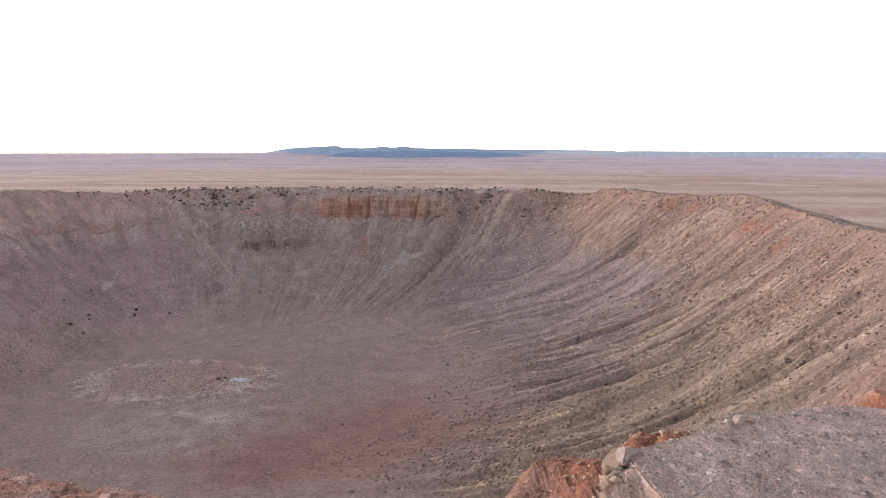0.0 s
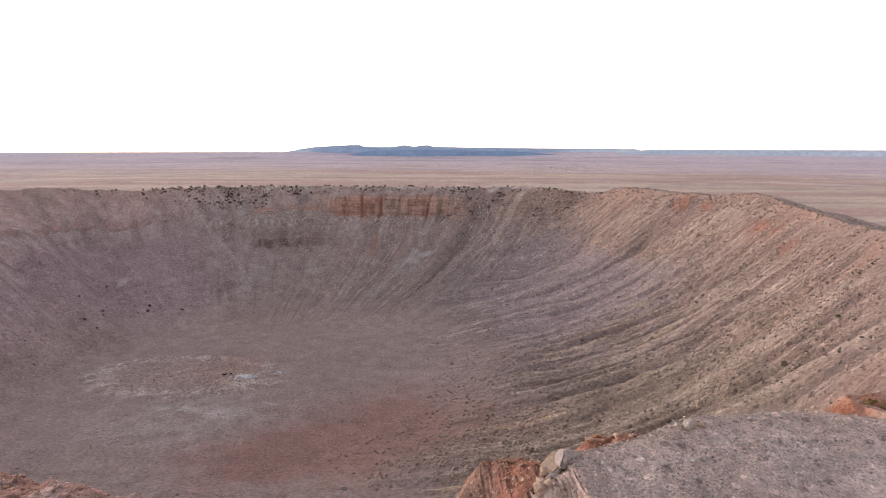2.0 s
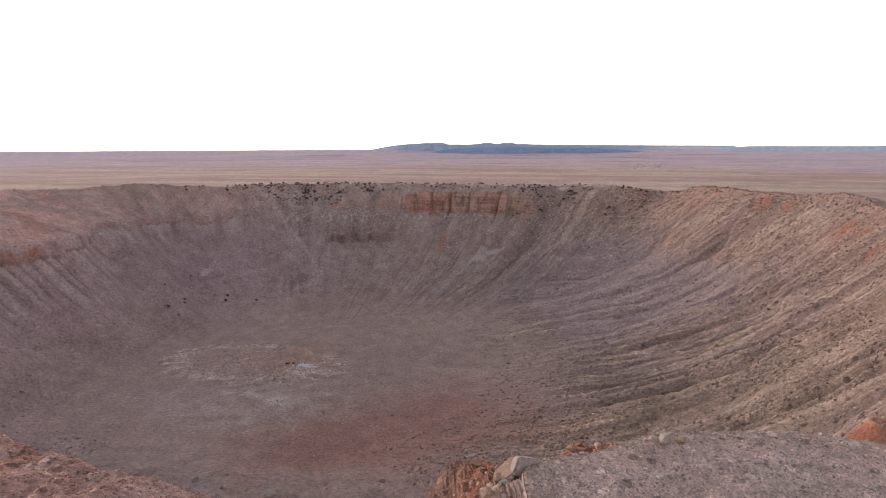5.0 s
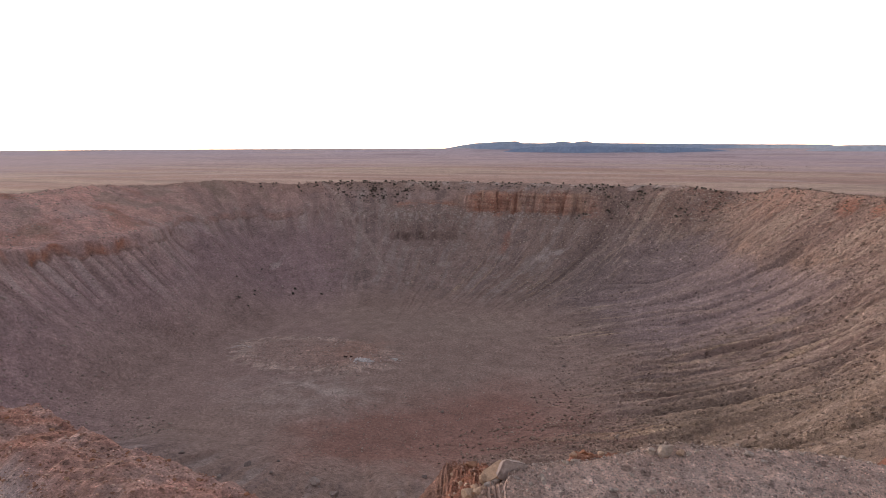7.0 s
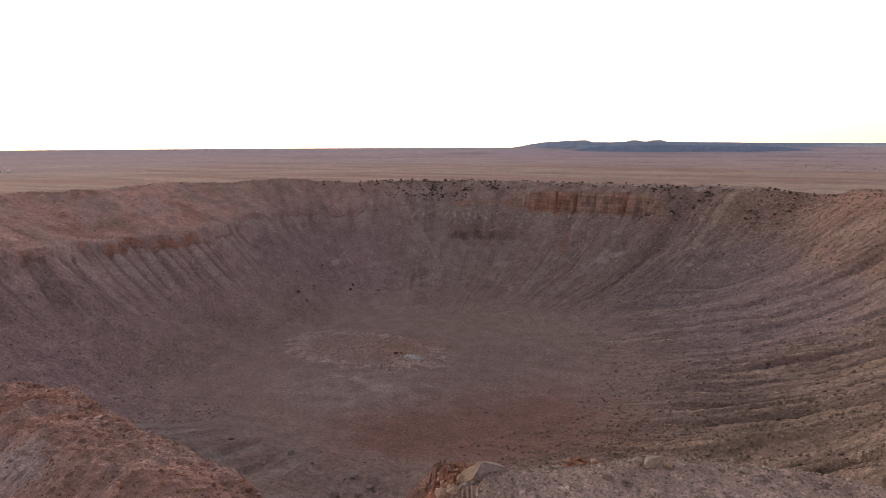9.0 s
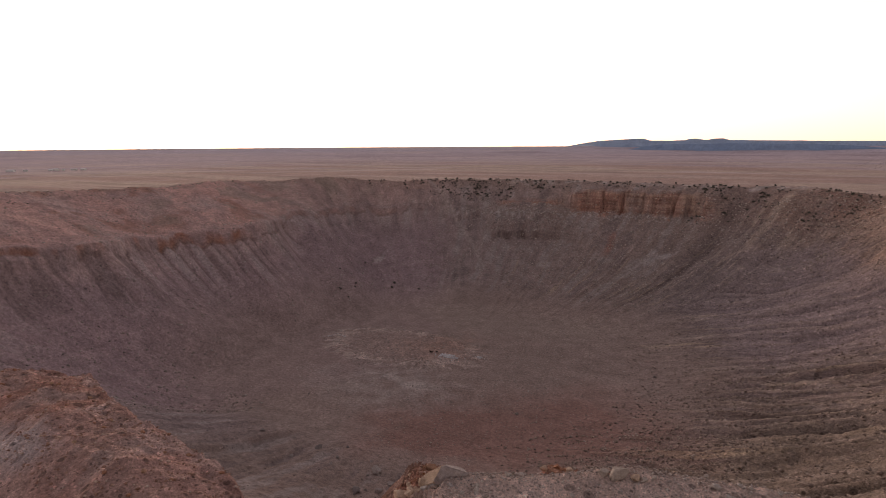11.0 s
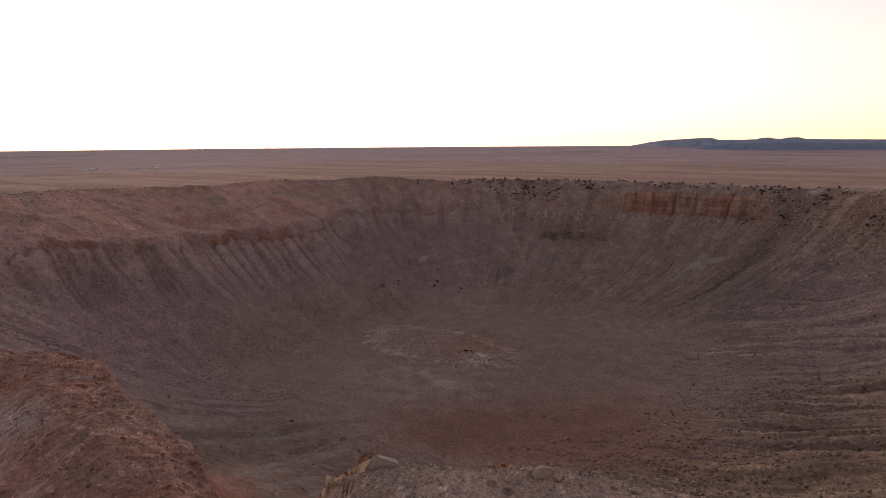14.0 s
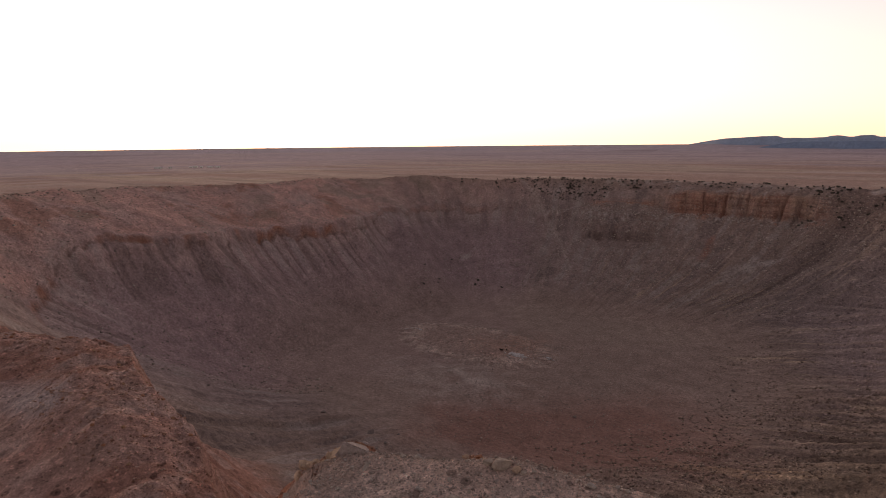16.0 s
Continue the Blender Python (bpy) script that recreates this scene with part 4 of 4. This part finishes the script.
# ---- plants ----
rng = np.random.default_rng(60)
junipers = [plant("juniper_tree", 70 + k, JUNIPER, 4.2 - .5 * k, 4.4 + .3 * k, 260, .34, 2, "dark green juniper on the crater's rim", "tree") for k in range(3)]
for k, ob in enumerate(junipers):
    tagged(ob, group="junipers along the rim")
    places = []
    for count, d0, d1, s0, s1 in ((13, 98, 122, .985, 1.02), (16, 102, 118, .94, .995), (8, 107, 112, .935, .985), (7, 94, 104, .955, 1.0), (20, 62, 98, .965, 1.01), (17, 54, 66, .90, 1.02), (9, 42, 49, .90, 1.0), (5, 40, 52, .99, 1.02), (2, 124, 134, .97, 1.01)):
        places += list(zip(*around(rng, count, d0, d1, s0, s1)))
    copies(ob, places, rng, .4, 1.05)


def thicket(name, places, seed, material, label):
    """Small junipers too many to tell apart, in one mesh: short trunks under ragged crowns."""
    rng2 = np.random.default_rng(seed)
    xs, ys = np.array([p[0] for p in places]), np.array([p[1] for p in places])
    verts, faces, at = [], [], 0
    for x, y, z in zip(xs, ys, ground_z(xs, ys)):
        r = rng2.uniform(.7, 2.0)
        lobes = rng2.normal(0, .42, (4, 3)) * (r, r, r * .35) + (x, y, z + r * .8)
        p = lobes[rng2.integers(0, 4, 70)] + rng2.normal(0, .33, (70, 3)) * r
        p[:, 2] = np.maximum(p[:, 2], z + .1 * r)
        p[:6] = (x, y, z)
        q = p[:, None] + rng2.normal(0, .19, (70, 3, 3)) * r
        q[:6, 2] = lobes[rng2.integers(0, 4, 6)]
        verts.append(q.reshape(-1, 3))
        faces.append(np.arange(210).reshape(-1, 3) + at)
        at += 210
    return tagged(new(name, mesh_from(name, np.vstack(verts).tolist(), np.vstack(faces).tolist(), material)), label, "scrub", kind="stuff")


places = []
for count, d0, d1, s0, s1 in ((80, 98, 126, .985, 1.02), (90, 101, 120, .93, .995), (30, 107, 112, .92, .985), (60, 60, 98, .965, 1.01), (60, 53, 66, .88, 1.0), (40, 41, 50, .88, 1.0), (14, 122, 140, .97, 1.0), (20, 20, 40, .985, 1.01)):
    places += list(zip(*around(rng, count, d0, d1, s0, s1)))
thicket("juniper_thicket", places, 76, JUNIPER, "scattered small dark junipers along the far rim")
lone = plant("juniper_tree", 77, JUNIPER, 4.6, 5.0, 300, .36, 2, "dark lone juniper on grey talus", "tree")
tagged(lone, group="lone junipers on the western slope")
copies(lone, [(-145, 212), (-190, 211), (-186, 198), (-218, 148), (-212, 138), (-246, 146), (-262, 233), (-222, 116), (-205, 112)], rng, .5, .85)
shrub = plant("desert_shrub", 78, SAGE, 1.1, 1.8, 150, .15, 6, "low grey-brown desert shrub", "shrub")
tagged(shrub, group="desert shrubs")
places = []
for count, d0, d1, s0, s1 in ((45, -30, 30, 1.01, 1.25), (24, -30, 40, .88, 1.0), (30, 130, 220, .9, 1.0)):
    places += list(zip(*around(rng, count, d0, d1, s0, s1)))
places += [(494 + 2.2 * k, -211 + 1.3 * (k % 4), ) for k in range(7)]
copies(shrub, places, rng, .6, 1.4)
broom = plant("rabbitbrush", 79, BROOM, .9, 1.2, 150, .11, 6, "dry yellow rabbitbrush on red earth", "shrub")
tagged(broom, group="rabbitbrush on the rim")
copies(broom, [(367, -419), (369, -421), (371, -420), (364, -421), (373, -424)], rng, .9, 1.7)

for k, (x, y) in enumerate(((-206, -133), (-88, -309), (30, -264), (64, -254), (18, -337), (-173, -223), (93, -250), (102, -257), (96, -261), (112, -286), (104, -288), (121, -266), (70, -268), (84, -240), (128, -230), (55, -230))):
    boulder(220 + k, x, y, (1.9 - .4 * (k > 5), 1.5 - .3 * (k > 5), 1.3 - .2 * (k > 5)), 50 * k, GREY_ROCK, "dark grey boulder on the lower slope", .3, group="boulders at the wall's foot")

# ---- old diggings on the crater's floor ----
rng = np.random.default_rng(90)
xs, ys = rng.normal(18, 6.5, 150), rng.normal(1, 3.0, 150)
xs2, ys2 = rng.normal(50, 2.2, 26), rng.normal(17, 2.0, 26)
tagged(spread_of_stones("white_rubble", np.r_[xs, xs2], np.r_[ys, ys2], rng.uniform(.5, 1.35, 176), WHITE_ROCK, 91), "white crushed rock tipped beside the old shaft", "rubble", kind="stuff")
a = rng.uniform(0, 3.4, 50)
tagged(spread_of_stones("white_rubble", -140 + 11 * np.cos(a + .3) + rng.normal(0, 1, 50), 2 + 6 * np.sin(a + .3) + rng.normal(0, 1, 50), rng.uniform(.35, .9, 50), WHITE_ROCK, 92), "curved bank of pale crushed rock", "rubble", kind="stuff")


def scrap_heap(x, y, turn, size, label):
    root = new("scrap_heap")
    rng2 = np.random.default_rng(int(x * 7 + 500))
    for k in range(5):
        bm = bmesh.new()
        bmesh.ops.create_cube(bm, size=1)
        bmesh.ops.scale(bm, verts=bm.verts, vec=(size * rng2.uniform(.5, 1.0), size * rng2.uniform(.12, .3), size * rng2.uniform(.12, .3)))
        bmesh.ops.bevel(bm, geom=bm.edges[:], offset=.05 * size, segments=1, affect="EDGES")
        bmesh.ops.rotate(bm, verts=bm.verts, matrix=Euler((rng2.uniform(-.3, .3), rng2.uniform(-.3, .3), rng2.uniform(-.7, .7))).to_matrix())
        bmesh.ops.translate(bm, verts=bm.verts, vec=(rng2.uniform(-.3, .3) * size, rng2.uniform(-.2, .2) * size, size * (.08 + .07 * k)))
        part("beam", bm, SCRAP, root)
    set_down(root, x, y, turn)
    return tagged(root, label, "scrap")


scrap_heap(-4, 3, .2, 4.2, "low dark heap of old mine timbers")
scrap_heap(1, 7, -.3, 3.2, "small dark heap of old mine timbers")


# ---- far buildings on the plain ----
def house(x, y, turn, length, wide, tall, label):
    root = new("house")
    bm = bmesh.new()
    bmesh.ops.create_cube(bm, size=1)
    bmesh.ops.scale(bm, verts=bm.verts, vec=(length, wide, tall))
    bmesh.ops.translate(bm, verts=bm.verts, vec=(0, 0, tall / 2))
    part("wall", bm, WALL_PAINT, root)
    bm = bmesh.new()
    h, w, e = length / 2 + .6, wide / 2 + .6, tall + .004
    lows = [bm.verts.new(p) for p in ((-h, -w, e), (h, -w, e), (h, w, e), (-h, w, e))]
    tops = [bm.verts.new(p) for p in ((-h, 0, e + wide * .22), (h, 0, e + wide * .22))]
    for f in ((lows[0], lows[1], tops[1], tops[0]), (lows[2], lows[3], tops[0], tops[1]), (lows[1], lows[2], tops[1]), (lows[3], lows[0], tops[0]), (lows[3], lows[2], lows[1], lows[0])):
        bm.faces.new(f)
    part("roof", bm, ROOF_METAL, root)
    set_down(root, x, y, turn)
    return tagged(root, label, "house", "ranch buildings on the plain")


for x, y, turn, length, wide, tall in ((-2673, 891, .5, 26, 12, 5), (-2660, 945, .2, 12, 8, 4), (-2614, 1033, .3, 16, 9, 4), (-2598, 1046, .5, 18, 10, 6), (-2570, 1112, .4, 20, 9, 4), (-2541, 1140, .1, 22, 10, 4), (-2590, 1075, .7, 9, 7, 4)):
    house(x, y, turn, length * 1.35, wide * 1.3, tall * 1.5, "far white ranch building with pale roof")

# ---- loose stones ----
rng = np.random.default_rng(100)
xs, ys = around(rng, 620, 3, 52, .965, 1.012)
tagged(spread_of_stones("crest_boulders", xs, ys, rng.uniform(.6, 2.2, 620), WARM, 99), "pale boulders piled along the eastern crest", "stones", kind="stuff")


def sizes(count, low, high):
    return low * (high / low) ** (rng.random(count) ** 2.2)


xs, ys = around(rng, 420, 128, 225, .975, 1.006)
tagged(spread_of_stones("crest_boulders", xs, ys, rng.uniform(.5, 1.7, 420), TALUS, 98), "grey-brown boulders along the western crest", "stones", kind="stuff")


def strewn(name, spans, low, high, material, seed, label):
    """Stones in clusters and strings over stretches of the wall."""
    parts = [around(rng, n, *span) for n, span in spans]
    xs, ys = np.concatenate([p[0] for p in parts]), np.concatenate([p[1] for p in parts])
    drift = 1 + rng.normal(0, .035, len(xs)) * (np.hypot(xs, ys) < 330)
    xs, ys = xs * drift, ys * drift
    keep = fbm(xs / 22, ys / 9, seed, 3) + .35 * rng.standard_normal(len(xs)) > -.12
    deg = np.degrees(np.arctan2(ys, xs))
    bare = step(6, 14, deg) * (1 - step(46, 56, deg)) * step(250, 300, np.hypot(xs, ys)) * (1 - step(470, 500, np.hypot(xs, ys)))
    keep &= rng.random(len(xs)) > .72 * bare
    xs, ys = xs[keep], ys[keep]
    tagged(spread_of_stones(name, xs, ys, sizes(len(xs), low, high), material, seed, level=0), label, "stones", kind="stuff")


strewn("talus_stones", ((38000, (-44, 44, .56, .97)), (9000, (-44, 44, .46, .62)), (4000, (-50, 44, .38, .54)), (16000, (-34, 44, .78, 1.0)), (2500, (-20, 42, .99, 1.03))), .27, 1.5, WARM, 101, "warm brown boulders strewn over the eastern wall")
strewn("talus_stones", ((12000, (42, 150, .50, .95)), (9000, (150, 250, .42, .98)), (3000, (44, 118, .84, .95))), .4, 1.7, TALUS, 102, "grey boulders strewn over the far walls")
strewn("talus_stones", ((9000, (56, 122, .58, .93)), (4000, (40, 64, .80, .98))), .45, 1.7, GRAVEL, 112, "pale and grey boulders below the far cliff")
strewn("floor_stones", ((9000, (0, 360, .04, .46)), (6000, (-75, 60, .15, .50))), .28, .95, TALUS, 109, "small stones scattered over the crater's floor")
xs, ys = around(rng, 650, 87, 107, .80, .875)
tagged(spread_of_stones("bench_blocks", xs, ys, sizes(650, .6, 2.0), TALUS, 107), "grey-brown blocks over a rock bench", "stones", kind="stuff")
parts = [around(rng, n, *span) for n, span in ((900, (60, 104, .885, .917)), (420, (90, 112, .855, .885)), (500, (60, 112, .70, .90)), (160, (43, 52, .95, 1.0)), (160, (95, 108, .985, 1.005)))]
xs, ys = np.concatenate([p[0] for p in parts]), np.concatenate([p[1] for p in parts])
tagged(spread_of_stones("pale_blocks", xs, ys, sizes(len(xs), .5, 1.9), GRAVEL, 108), "pale fallen blocks at the foot of the cliff", "stones", kind="stuff")
xs, ys = rng.uniform(-170, 70, 2600), rng.uniform(-60, 90, 2600)
keep = np.hypot((xs + 52) / 1.75, ys - 12) < 66
tagged(spread_of_stones("floor_stones", xs[keep], ys[keep], sizes(keep.sum(), .3, 1.1), GRAVEL, 103), "small stones over the low mound of the floor", "stones", kind="stuff")
parts = [around(rng, n, *span) for n, span in ((17000, (-62, -49, .993, 1.055)), (2600, (-60.2, -50, .992, 1.002)))]
xs, ys = np.concatenate([p[0] for p in parts]), np.concatenate([p[1] for p in parts])
tagged(spread_of_stones("rim_gravel", xs, ys, sizes(len(xs), .07, .42), GRAVEL, 104, level=0), "grey and pale gravel over the near rim", "gravel", kind="stuff")
xs, ys = around(rng, 12000, -86, -63.5, .94, 1.08)
tagged(spread_of_stones("red_gravel", xs, ys, sizes(len(xs), .10, .55), REDDISH, 105, level=0), "red-brown gravel over the near bluff", "gravel", kind="stuff")
xs, ys = np.r_[rng.uniform(247, 266, 420), rng.uniform(277, 293, 220)], np.r_[rng.uniform(-474, -446, 420), rng.uniform(-442, -428, 220)]
tagged(spread_of_stones("red_rubble", xs, ys, sizes(640, .12, .7), REDDISH, 110, level=0), "broken red and tan rubble on the crumbling corner", "rubble", kind="stuff")
xs, ys = around(rng, 1500, -62, -48, .9, .995)
tagged(spread_of_stones("red_gravel", xs, ys, sizes(len(xs), .12, .6), REDDISH, 106), "red stones on the crumbling inner edge", "gravel", kind="stuff")


def far_scrub(name, count, x0, y0, wide, deep, seed, label):
    """Low bushes far out on the plain, in one mesh."""
    rng = np.random.default_rng(seed)
    xs, ys = rng.normal(x0, wide, count), rng.normal(y0, deep, count)
    zs = ground_z(xs, ys)
    verts, faces = [], []
    for x, y, z in zip(xs, ys, zs):
        r = rng.uniform(1.2, 2.6)
        for _ in range(9):
            p = np.array((x, y, z + r * .45)) + rng.standard_normal(3) * r * (.5, .5, .22)
            at = len(verts)
            verts += (p + rng.standard_normal((3, 3)) * r * .4).tolist()
            faces.append((at, at + 1, at + 2))
    return tagged(new(name, mesh_from(name, verts, faces, SAGE)), label, "scrub", kind="stuff")


far_scrub("desert_scrub", 260, 820, 2850, 130, 170, 111, "thin dark scrub on the far plain")
